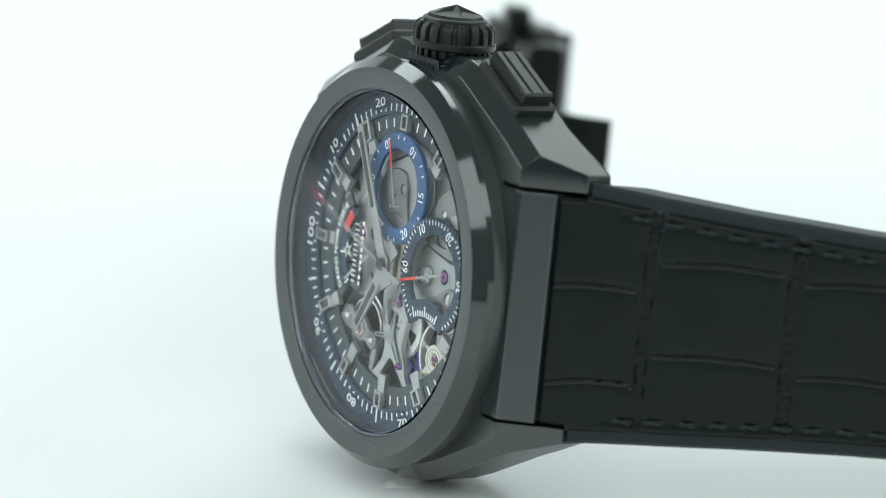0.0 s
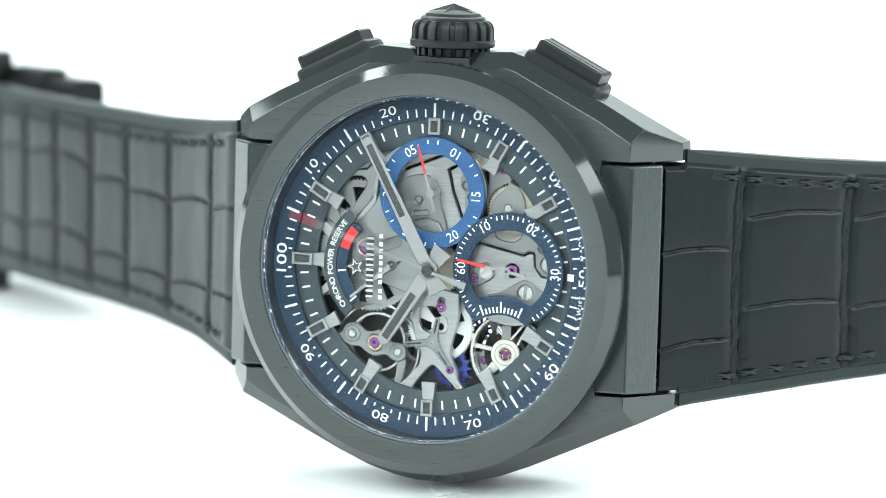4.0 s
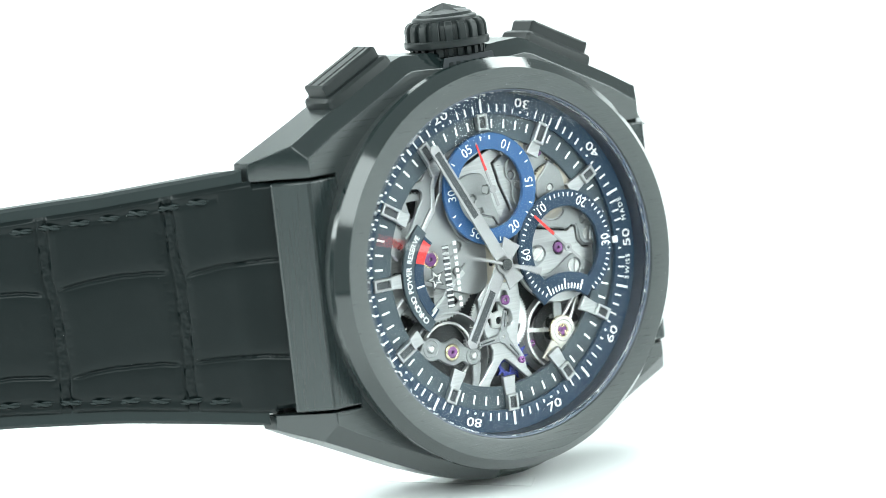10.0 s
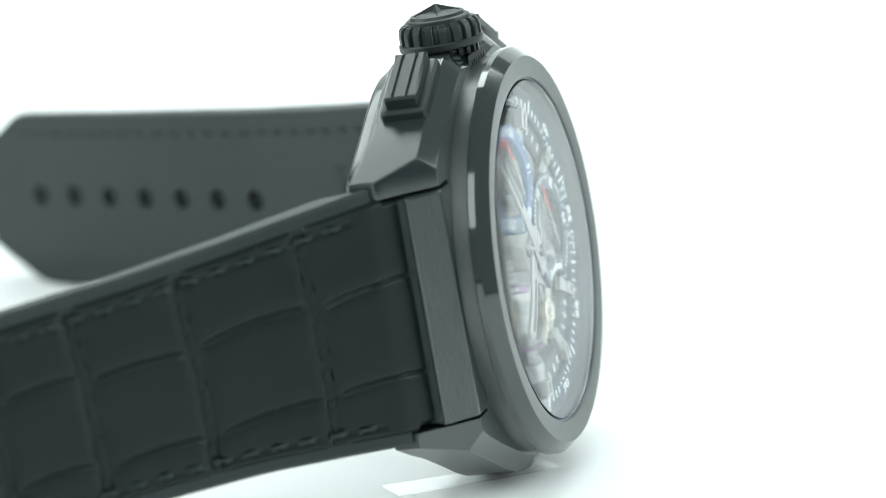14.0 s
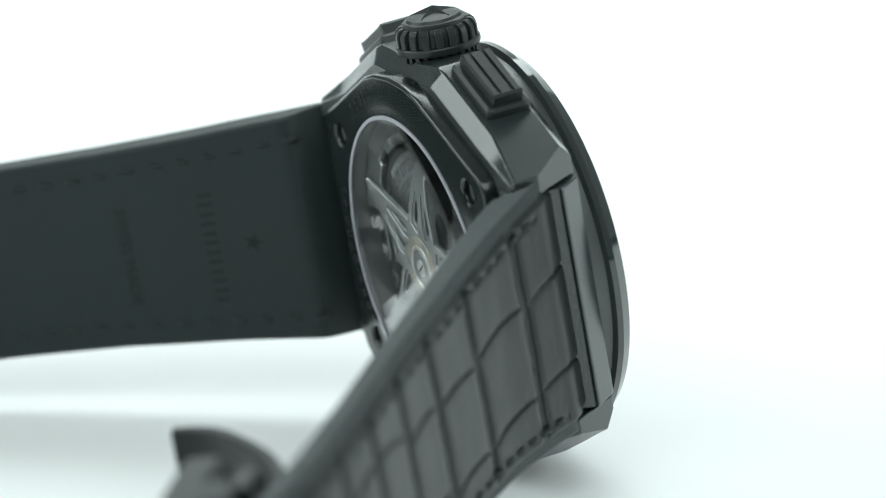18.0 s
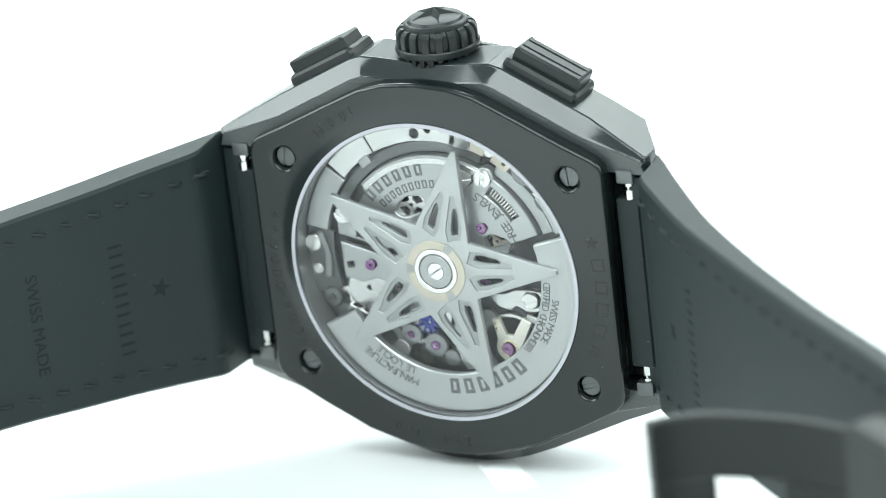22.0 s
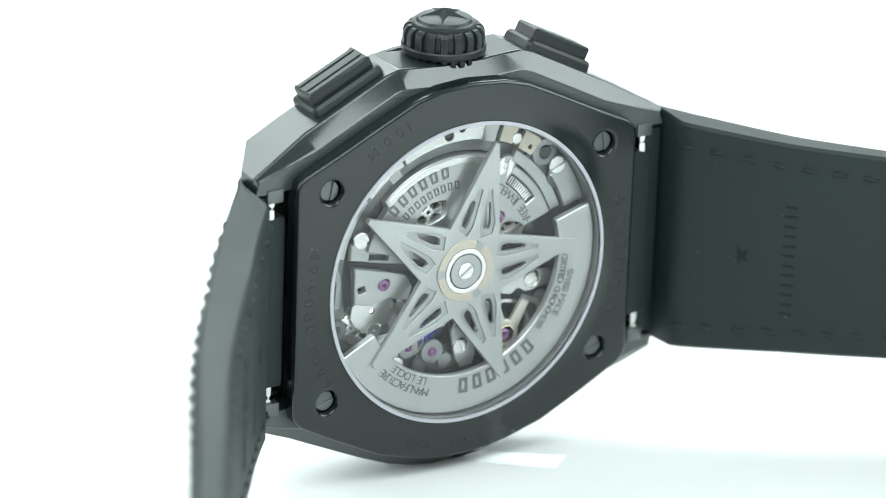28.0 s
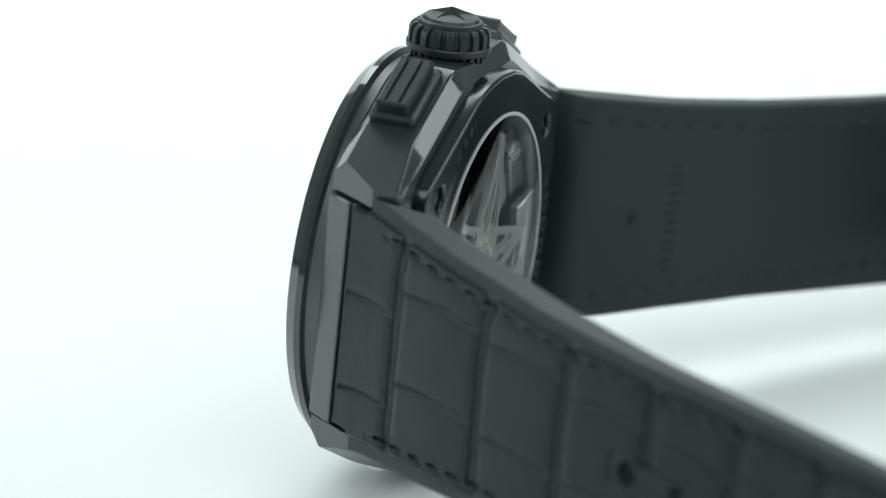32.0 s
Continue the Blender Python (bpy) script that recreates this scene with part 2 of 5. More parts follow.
# ---- setting ----
sweep = [(-420, 0), (-150, 0), (0, 0), (300, 0), (560, 0), (700, 12), (800, 50), (870, 120), (905, 220), (915, 400), (918, 900)]
ground = tagged(new("ground", raw("ground", [(x, y, z) for y, z in sweep for x in (-420, -140, 140, 420)],
                                  [(4 * k + i, 4 * k + i + 1, 4 * k + i + 5, 4 * k + i + 4) for k in range(len(sweep) - 1) for i in range(3)], WHITE_SHEET, 60)),
                "seamless white paper sheet under the watch", "table", kind="structure")
DARK_FLOOR = node_mat("dark_studio_floor", (0.03, 0.03, 0.032), 0.6, spec=0.3, var=0.2, var_scale=3)
floor = tagged(new("floor", raw("floor", [(-1300, -1300, -12), (1300, -1300, -12), (1300, 1300, -12), (-1300, 1300, -12)], [(0, 1, 2, 3)], DARK_FLOOR)),
               "dark floor of the studio around the sheet", "floor", kind="structure")

# ---- the watch: one thing that turns ----
watch = tagged(new("wristwatch"), "black ceramic skeleton chronograph wristwatch with alligator strap, standing on its edge", "watch")


# ---- case ----


def smooth(x, a, b):
    t = min(1, max(0, (x - a) / (b - a)))
    return t * t * (3 - 2 * t)


HALF_TOP = [(25.65, 12.5), (25.65, 14.4), (22.75, 15.95), (19.0, 18.0), (14.0, 20.5), (9.2, 22.9), (7.6, 23.4), (5.4, 23.3), (2.7, 23.1)]
HALF_LOW = [(2.0, -23.55), (4.5, -23.2), (7.5, -22.4), (11.0, -21.0), (16.0, -18.7), (20.0, -16.8), (22.75, -15.55), (25.65, -14.1), (25.65, -12.5)]
outline = HALF_TOP + [(-x, z) for x, z in reversed(HALF_TOP)] + [(-21.73, 12.5), (-18.5, 12.5), (-18.5, -12.5), (-21.73, -12.5)] + [(-x, z) for x, z in reversed(HALF_LOW)] \
    + HALF_LOW + [(21.73, -12.5), (18.5, -12.5), (18.5, 12.5), (21.73, 12.5)]
CREASE, FALL, FACE = 21.73, 1.467, -9.05   # where the front of a lug bends down, how steeply, and the front's depth
rings = []
# the back edge, whose depth and inset give way towards the lug tips
for y, inset, back, keep in ((-0.6, 1.9, 0.4, 0.3), (-0.75, 1.75, 0.4, 0.3), (-1.75, 0.12, 1.2, 0.5), (-1.95, 0.0, 1.2, 1)):
    ring = []
    for (x, z), (xf, zf), (xn, zn) in zip(outline, offset(outline, inset), offset(outline, inset * keep)):
        rb = max(0.0, (abs(x) - 19.0) / 6.65)
        xo, zo = xf + (xn - xf) * rb, zf + (zn - zf) * rb
        if abs(abs(z) - 12.5) < 0.01:
            xo, zo = (x, z)
        ring.append((xo, y + back * rb, zo))
    rings.append(ring)
# the front edge: one bevel along the flanks that runs out on the sloping lug fronts
rings.append([(x, max(-7.55, FACE + FALL * (abs(x) - CREASE)), z) for x, z in outline])
ring = []
for (x, z), (xf, zf), (xn, zn) in zip(outline, offset(outline, 1.65), offset(outline, 0.55)):
    if abs(x) > 25:
        xo, zo = (xn, zn) if abs(z) > 12.6 else (math.copysign(25.1, x), z)
    elif abs(x) > 22:
        xo, zo = math.copysign(CREASE, x), 14.4 if z > 0 else -13.9
    else:
        xo, zo = (x, z) if abs(z) < 12.6 else (xf, zf)
    ring.append((xo, FACE + FALL * max(0.0, abs(xo) - CREASE), zo))
rings.append(ring)
v, f = loft(rings, caps=False)
n_out, n_bore = len(outline), 96
first = len(v)
for y in (-0.6, -9.05):
    v += [(18.3 * math.cos(2 * math.pi * i / n_bore), y, 18.3 * math.sin(2 * math.pi * i / n_bore)) for i in range(n_bore)]
f += [(first + i, first + (i + 1) % n_bore, first + n_bore + (i + 1) % n_bore, first + n_bore + i) for i in range(n_bore)]
cb = bmesh.new()
bv = [cb.verts.new(p) for p in v]
for q in f:
    cb.faces.new([bv[i] for i in q])
top = (len(rings) - 1) * n_out
for sx in (1, -1):
    for half in (1, -1):
        lug = [i for i in range(n_out) if outline[i][0] * sx > 21 and outline[i][1] * half > 12]
        lug.sort(key=lambda i: math.atan2(outline[i][1] - 13.5 * half, outline[i][0] - 23.0 * sx))
        cb.faces.new([bv[top + i] for i in lug])
for outer, inner in ((0, first), (top, first + n_bore)):
    rim = [i for i in range(n_out) if outer == 0 or abs(outline[i][0]) < 25]
    loop = [outer + i for i in rim]
    hole_loop = [inner + i for i in range(n_bore)]
    es = []
    for ids in (loop, hole_loop):
        for i, q in enumerate(ids):
            pair = (bv[q], bv[ids[(i + 1) % len(ids)]])
            es.append(cb.edges.get(pair) or cb.edges.new(pair))
    bmesh.ops.triangle_fill(cb, edges=es, use_beauty=True)
bmesh.ops.scale(cb, vec=(MM,) * 3, verts=cb.verts)
bmesh.ops.recalc_face_normals(cb, faces=cb.faces)
case_me = bpy.data.meshes.new("case")
cb.to_mesh(case_me)
cb.free()
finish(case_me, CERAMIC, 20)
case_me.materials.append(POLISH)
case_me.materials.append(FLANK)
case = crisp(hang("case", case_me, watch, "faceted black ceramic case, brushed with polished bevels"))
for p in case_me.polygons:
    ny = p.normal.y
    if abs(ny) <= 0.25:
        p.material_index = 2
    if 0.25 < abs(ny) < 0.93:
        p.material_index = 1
ease(case_me, 0.18, 14, 1)

# hoods between the lugs
for sx in (1, -1):
    k = 0.0 if sx < 0 else 0.4
    sec = [(18.55, -3.2), (18.55, -9.25), (21.95, -9.25), (22.15, -9.15), (24.8 - k, -6.3), (24.85 - k, -6.1), (24.45 - k, -5.9), (23.6 - k, -3.2)]
    rr = []
    for z in (-12.15, -12.0, 12.0, 12.15):
        k = 0.12 if abs(z) > 12.1 else 0.0
        rr.append([(sx * (x + (k if x < 20 else -k)), y + (k if y < -5 else -k), z) for x, y in sec])
    hood = raw("strap_hood", *loft(rr), CERAMIC_V, 20)
    hood.materials.append(POLISH)
    crisp(hang("strap_hood", ease(hood, 0.17, 18, 1), watch, "brushed ceramic hood with polished edges over the strap end"))

# ---- bezel ----


prof = [(18.68, -11.6), (18.68, -12.95), (18.75, -13.06), (18.95, -13.12), (21.0, -13.2), (22.12, -11.9), (22.17, -11.2), (21.5, -10.9), (21.5, -8.8), (18.68, -8.8)]


def bezel_shape(a, k, r):
    if k in (5, 6):
        return r - 0.08 * smooth(abs((a + 45) % 90 - 45), 23.0, 30.0)
    return r


bez_me = raw("bezel", *lathe(prof, seg=360, closed=True, radius=bezel_shape), CERAMIC, 18)
bez_me.materials.append(POLISH)
for p in bez_me.polygons:
    c = p.center
    r = math.hypot(c.x, c.z)
    if -0.01305 < c.y < -0.0111 and r > 0.0205:
        p.material_index = 1
hang("bezel", bez_me, watch, "round brushed bezel with polished faceted edge")
front_glass = hang("front_crystal", raw("front_crystal", *lathe([(18.35, -11.7), (18.45, -11.9), (18.45, -12.8), (18.35, -12.98), (16.5, -13.2), (10, -13.4), (2, -13.45), (0.1, -13.45)][::-1], seg=128), GLASS), watch, "clear domed sapphire crystal")
front_glass.visible_shadow = False
RIM = node_mat("ground_crystal_rim", (0.16, 0.18, 0.23), 0.16, metal=0.1, var=0.3, var_scale=300)
hang("crystal_rim", raw("crystal_rim", *annulus(18.52, 18.76, -12.8, -11.72, seg=128, edge=0.04), RIM), watch, "pale ground edge round the crystal")
# no recess is cut here: a dark plate on the face paints its shade
plate("crown_recess", [[(-3.7, 21.5), (3.3, 21.5), (2.9, 22.7), (-3.3, 22.7)]], -9.12, 0.2, SLOT_DARK, watch, "flat dark plate painted as the shade of the recess under the crown", 0.04)
for k in range(6):
    plate("recess_tooth", [bar_poly(-2.6 + 0.95 * k, 21.55, -2.6 + 0.95 * k, 22.15, 0.26)], -9.2, 0.2, SATIN, watch, "", 0.06)

# ---- crown ----
CX, CY = -0.3, -5.4


def flutes(n, depth, keys):
    def f(a, k, r):
        if k in keys:
            q = (a * n / 360) % 1
            return r - depth * (1 - smooth(abs(q - 0.5), 0.18, 0.24))
        return r
    return f


crown = hang("crown", raw("crown", *lathe([(2.6, 21.0), (2.6, 22.6), (3.1, 22.7), (4.0, 22.75), (4.05, 23.0), (4.05, 23.7)], axis="z", at=(CX, CY, 0), seg=288, radius=flutes(24, 0.4, (3, 4, 5))), SATIN, 25), watch, "fluted black crown with raised star")
hang("crown_band", raw("crown_band", *lathe([(4.2, 23.6), (4.55, 23.7), (4.62, 23.9), (4.62, 24.35), (4.5, 24.5), (4.3, 24.5)], axis="z", at=(CX, CY, 0), seg=96), SATIN), crown)
hang("crown_grip", raw("crown_grip", *lathe([(4.3, 24.45), (4.45, 24.5), (4.45, 25.6), (4.3, 26.1), (3.95, 26.45), (3.5, 26.5)], axis="z", at=(CX, CY, 0), seg=324, radius=flutes(18, 0.42, (1, 2, 3, 4))), SATIN, 25), crown)
hang("crown_cap", raw("crown_cap", *lathe([(3.55, 26.3), (3.5, 26.75), (3.35, 26.9), (3.1, 26.95), (2.9, 27.25), (2.2, 27.5), (1.0, 27.62), (0.05, 27.65)], axis="z", at=(CX, CY, 0), seg=96), SATIN), crown)
sv, sf = [(CX, CY, 28.3)], []
for i in range(10):
    a, r = radians(90 + 36 * i), (2.75 if i % 2 == 0 else 1.05)
    sv.append((CX + r * math.cos(a), CY - r * math.sin(a), 27.4 if i % 2 == 0 else 27.5))
for i in range(10):
    sf.append((0, 1 + i, 1 + (i + 1) % 10))
hang("crown_star", raw("crown_star", sv, sf, SATIN, 5), crown)

# ---- pushers ----


def pusher(sx):
    """A two-tier rectangular button on the sloping flank."""
    m = Matrix.Translation((sx * 12.35 * MM, -5.1 * MM, 19.75 * MM)) @ Matrix.Rotation(radians(26.2) * sx, 4, "Y")
    base = block((9.2, 5.2, 3.6), 0.85, 3)
    bmesh.ops.translate(base, vec=(0, 0, 0.75), verts=base.verts)
    bmesh.ops.scale(base, vec=(MM,) * 3, verts=base.verts)
    me = bpy.data.meshes.new("pusher")
    base.to_mesh(me)
    base.free()
    ob = hang("pusher", finish(me, SATIN), watch, "black rectangular chronograph pusher", m)
    top = bmesh.new()
    prof = [(-1.75, 1.6), (-1.75, 3.6), (-1.5, 3.85), (-0.95, 3.85), (-0.85, 3.55), (-0.65, 3.55), (-0.55, 3.85), (0.55, 3.85), (0.65, 3.55), (0.85, 3.55), (0.95, 3.85), (1.5, 3.85), (1.75, 3.6), (1.75, 1.6)]
    rr = []
    for x, k in ((-3.95, 0.25), (-3.7, 0.0), (-3.2, 0.0), (3.2, 0.0), (3.7, 0.0), (3.95, 0.25)):
        flat = abs(x) > 3.6
        rr.append([(x, y * (1 - k * 0.15), (3.85 if flat and z > 3 else z) - (k if z > 3 else 0)) for y, z in prof])
    v, f = loft(rr)
    hang("pusher_cap", raw("pusher_cap", v, f, SATIN, 25), ob)


pusher(1)
pusher(-1)


# ---- straps ----


def spline(pts, step=0.25):
    """A Catmull-Rom line through the points, resampled at even steps."""
    P = [Vector(p) for p in pts]
    P = [2 * P[0] - P[1]] + P + [2 * P[-1] - P[-2]]
    line = []
    for i in range(1, len(P) - 2):
        a, b, c, d = P[i - 1:i + 3]
        for k in range(24):
            t = k / 24
            line.append(0.5 * (2 * b + (c - a) * t + (2 * a - 5 * b + 4 * c - d) * t * t + (3 * b - a - 3 * c + d) * t ** 3))
    line.append(P[-2])
    out, carry = [line[0]], 0.0
    for p, q in zip(line, line[1:]):
        d = (q - p).length
        while carry + d >= step:
            r = (step - carry) / d
            p = p.lerp(q, r)
            d = (q - p).length
            out.append(p.copy())
            carry = 0.0
        carry += d
    return out


def frames_of(line):
    out = []
    for i, p in enumerate(line):
        d = (line[min(i + 1, len(line) - 1)] - line[max(i - 1, 0)]).normalized()
        out.append((p, d))
    return out


def table(marks, s):
    """A value between marks of (distance, value)."""
    for (a, va), (b, vb) in zip(marks, marks[1:]):
        if s <= b:
            return va + (vb - va) * max(0.0, (s - a) / (b - a))
    return marks[-1][1]


# across-the-strap grooves, and for each field between them the two long creases: height at its start and end
CREASES_HOLE = [7.9, 22.9, 36.2, 48.3, 59.9, 70.8, 81.3, 90.8]
CREASES_BUCKLE = [9.9, 23.9, 36.4, 46.8, 56.6, 66.0, 75.4, 85.0]
FIELDS_HOLE = [((2.3, 3.0), (-8.2, -6.7)), ((6.1, 6.5), (-3.7, -3.3)), ((5.6, 6.0), (-4.2, -4.0)), ((4.6, 5.3), (-4.4, -3.8))]
FIELDS_BUCKLE = [((3.8, 2.8), (-6.9, -6.4)), ((3.5, 2.5), (-6.4, -7.0)), ((2.3, 2.4), (-6.8, -6.9)), ((3.2, 2.7), (-5.9, -6.3))]


def hide(s, z, seed, creases, fields, edge):
    """Height of the alligator grain at distance s from the case and z across; edge: where the stitches run."""
    w = 0.35 * noise.noise((s * 0.22, z * 0.2, seed)) + 0.3 * math.sin(z * 0.2 + seed) + 0.12 * noise.noise((0.3, z * 0.9, seed))
    q = s + w
    k = sum(1 for c in creases if q > c)
    lo = creases[k - 1] if k else -4.0
    hi = creases[k] if k < len(creases) else 112.0
    u = (q - lo) / (hi - lo)
    near = min(q - lo, hi - q)
    if k < len(fields):
        ends = fields[k]
    else:
        rnd = random.Random(k * 7 + int(seed * 10))
        ends = [(c + rnd.uniform(-0.9, 0.9), c + rnd.uniform(-0.9, 0.9)) for c in (4.6, -4.6)]
    side = 99.0
    for za, zb in ends:
        line = za + (zb - za) * u + 0.55 * math.sin(3.1416 * u) + 0.1 * noise.noise((s * 0.7, za, seed))
        if abs(z - line) < abs(side):
            side = z - line
    fade = smooth(near, 0.5, 1.8)
    band = 1 - smooth(near, 0.38, 0.62)
    side_a = abs(side)
    h = 0.15 * (1 - math.exp(-max(0.0, near - 0.45) / 0.7)) + 0.09 * fade * (1 - math.exp(-(side_a / 0.7) ** 1.4))
    wrinkle = noise.noise((s * 2.6, z * 1.5, seed)) + 0.7 * noise.noise((s * 5.0, z * 3.4, seed + 3))
    h -= band * (0.08 - 0.06 * wrinkle)
    h -= (0.20 + 0.10 * noise.noise((z * 0.6, lo, seed))) * math.exp(-((near - 0.55) / 0.11) ** 2)
    h -= 0.26 * fade * math.exp(-(side / 0.17) ** 2)
    h -= 0.02 * (1 - band) * math.exp(-((near - 1.1) / 0.5) ** 2) * max(0.0, noise.noise((s * 1.2, z * 2.2, seed + 6))) * 2
    h += 0.035 * noise.noise((s * 0.32, z * 0.22, seed + 4)) + 0.010 * noise.noise((s * 1.4, z * 0.9, seed + 9))
    if fields is FIELDS_HOLE and s > 42.8:
        gap = max(abs(z) - 1.75, 43.6 - s, s - 90.5)
        inside = 1 - smooth(gap, -0.12, 0.02)
        h = h * (1 - inside) + 0.26 * inside - 0.22 * math.exp(-((gap - 0.06) / 0.12) ** 2)
    if s > 4.2:
        run = abs(abs(z) - edge)
        slot = 0.5 + 0.5 * math.cos(2 * math.pi * (s - 5.0) / PITCH + math.pi)
        h -= (0.08 + 0.12 * slot ** 3) * math.exp(-(run / 0.36) ** 2)
    return h - 0.05


PITCH = 3.3


def spindle():
    """A twisted stitch of two strands along x."""
    verts, faces = [], []
    for strand in (0, 1):
        rings = []
        for i in range(9):
            u = -1 + i / 4
            r = 0.19 * max(0.15, 1 - abs(u) ** 3)
            a = 2.6 * u + math.pi * strand
            cy, cz, drop = 0.14 * math.cos(a), 0.14 * math.sin(a), 0.34 * abs(u) ** 2.5
            rings.append([(1.32 * u, cy + r * math.cos(2 * math.pi * j / 7), cz + r * math.sin(2 * math.pi * j / 7), drop) for j in range(7)])
        v, f = loft(rings)
        base = len(verts)
        verts += v
        faces += [tuple(base + i for i in q) for q in f]
    return verts, faces


def strap(sign, pts, width, thick, tip, seed, label, creases, fields):
    line = frames_of(spline([(sign * x, y) for x, y in pts], 0.25))
    length = 0.25 * (len(line) - 1)

    def at(i, z, h):
        p, d = line[max(i, 0)]
        if i < 0:
            p = p + d * 0.25 * i
        n = Vector((d.y, -d.x)) * sign
        if n.x * sign < 0 and n.y > 0:
            n = -n
        return (p.x + n.x * h, p.y + n.y * h, z + droop(sign, 0.25 * i))

    rr, step = [], 4
    first, lug_end = (4, 25.85) if sign > 0 else (6, 26.35)
    for i in list(range(first, len(line) - 1, step)) + [len(line) - 1]:
        s = 0.25 * i
        W, T = width(s), thick(s)
        px, pd = line[i]
        T = min(T, max(0.5, (abs(px.x) - lug_end) / max(0.3, abs(pd.y))))
        cut = tip(s)
        W = W * cut
        e = min(0.35, T * 0.3)
        rr.append([at(i, z, h) for z, h in ((-W, -T + e), (-W, -e), (-W + e, 0), (W - e, 0), (W, -e), (W, -T + e), (W - e, -T), (-W + e, -T))])
    body = hang("strap", raw("strap", *loft(rr), RUBBER, 40), watch, label)
    # leather face
    cols = 216
    verts, faces, rows = [], [], 0
    last = len(line) - 6
    for ii in range(-16, 2 * last):
        i, s = ii // 2, 0.125 * ii
        W = (width(max(s, 0)) - 1.35) * tip(s)
        if s < 0.6:
            W = min(W, 12.0)
        for j in range(cols + 1):
            u = -1 + 2 * j / cols
            z = u * W
            h = 0.30 + hide(s, z, seed, creases, fields, width(s) - 2.6)
            if abs(u) > 0.96:
                h *= max(0.0, (1 - abs(u)) / 0.04)
            p = at(i, z, h - 0.02)
            if ii % 2:
                q = at(i + 1, z, h - 0.02)
                p = ((p[0] + q[0]) / 2, (p[1] + q[1]) / 2, (p[2] + q[2]) / 2)
            verts.append(p)
        rows += 1
    for r in range(rows - 1):
        for j in range(cols):
            a = r * (cols + 1) + j
            faces.append((a, a + 1, a + cols + 2, a + cols + 1))
    me = bpy.data.meshes.new("leather_face")
    me.from_pydata([(x * MM, y * MM, z * MM) for x, y, z in verts], [], faces)
    if sign > 0:
        me.flip_normals()
    face = hang("leather_face", finish(me, LEATHER, 80), body, "black alligator leather with square scales")
    # stitches on both faces
    sv, sf = spindle()
    outer = raw("stitch", [(x, y + d, z) for x, y, z, d in sv], sf, THREAD, 70)
    inner = raw("stitch", [(x, y - d, z) for x, y, z, d in sv], sf, THREAD, 70)
    s = 5.0 + PITCH / 2
    while s < length - 7:
        i = int(s / 0.25)
        p, d = line[i]
        ang = math.atan2(d.y, d.x) + (0 if sign > 0 else math.pi)
        for zs in (1, -1):
            z = zs * (width(s) - 2.6)
            for h, sme in ((0.56, outer), (-thick(s) - 0.04, inner)):
                x, y, zz = at(i, z, h)
                hang("stitch", sme, body, "", Matrix.Translation((x * MM, y * MM, zz * MM)) @ Matrix.Rotation(ang, 4, "Z") @ Matrix.Rotation(radians(random.uniform(-4, 4)), 4, "Y"))
        s += PITCH
    return body, line, at


def w_hole(s):
    return table([(0, 13.9), (8, 13.2), (18, 12.4), (30, 11.7), (45, 11.3), (65, 11.3), (90, 11.3)], s)


def w_buckle(s):
    return table([(0, 13.85), (8, 13.15), (18, 12.3), (30, 11.75), (45, 11.6), (65, 11.55), (90, 11.5)], s)


def thick_hole(s):
    return table([(0, 4.1), (18, 4.2), (30, 4.0), (45, 3.4), (65, 2.8), (90, 2.3)], s)


def thick_buckle(s):
    return table([(0, 3.9), (8, 3.7), (18, 3.2), (30, 2.7), (45, 2.5), (90, 2.5)], s)


def droop(sign, s):
    """How far a strap half sags from the middle of the case."""
    return 0.09 - 0.0088 * s if sign > 0 else 0.38 - 0.0059 * s


random.seed(5)
strap_hole, line_hole, at_hole = strap(
    1, [(25.2, -3.7), (26.6, -1.85), (28.1, 0.1), (31.0, 3.9), (34.6, 8.8), (38.7, 15.0), (43.7, 22.4), (50.2, 33.3), (59.9, 51.5), (70.2, 69.8), (76.6, 81.1)],
    w_hole, thick_hole, lambda s: 1.0 - 0.45 * min(1.0, max(0.0, (s - 90.0) / 9.0)) ** 1.15, 1.3,
    "black rubber strap half with alligator face and adjusting holes", CREASES_HOLE, FIELDS_HOLE)
strap_buckle, line_buckle, at_buckle = strap(
    -1, [(25.3, -3.75), (27.2, -2.2), (28.7, -0.35), (31.6, 3.1), (36.6, 8.7), (43.6, 15.4), (55.2, 25.7), (67.0, 35.35), (76.75, 43.7), (83.7, 50.3), (88.5, 55.2)],
    w_buckle, thick_buckle, lambda s: 1.0, 2.7,
    "black rubber strap half with alligator face ending in the clasp", CREASES_BUCKLE, FIELDS_BUCKLE)

THICK = {1: thick_hole, -1: thick_buckle}

EMBOSS = node_mat("embossed_rubber", (0.008, 0.012, 0.012), 0.6, spec=0.25, var=0.05)


def emboss(strap_ob, line, sign, s0, along, z, across):
    """A shallow pressed bar on the inner face."""
    i = int(s0 / 0.25)
    p, d = line[i]
    n = Vector((d.y, -d.x)) * sign
    if n.x * sign < 0 and n.y > 0:
        n = -n
    q = p - n * (THICK[sign](s0) + 0.005)
    b = block((along, 0.06, across), 0)
    bmesh.ops.rotate(b, cent=(0, 0, 0), matrix=Matrix.Rotation(math.atan2(d.y, d.x), 3, "Z"), verts=b.verts)
    bmesh.ops.translate(b, vec=(q.x, q.y, z), verts=b.verts)
    part("embossed_mark", b, EMBOSS, strap_ob)


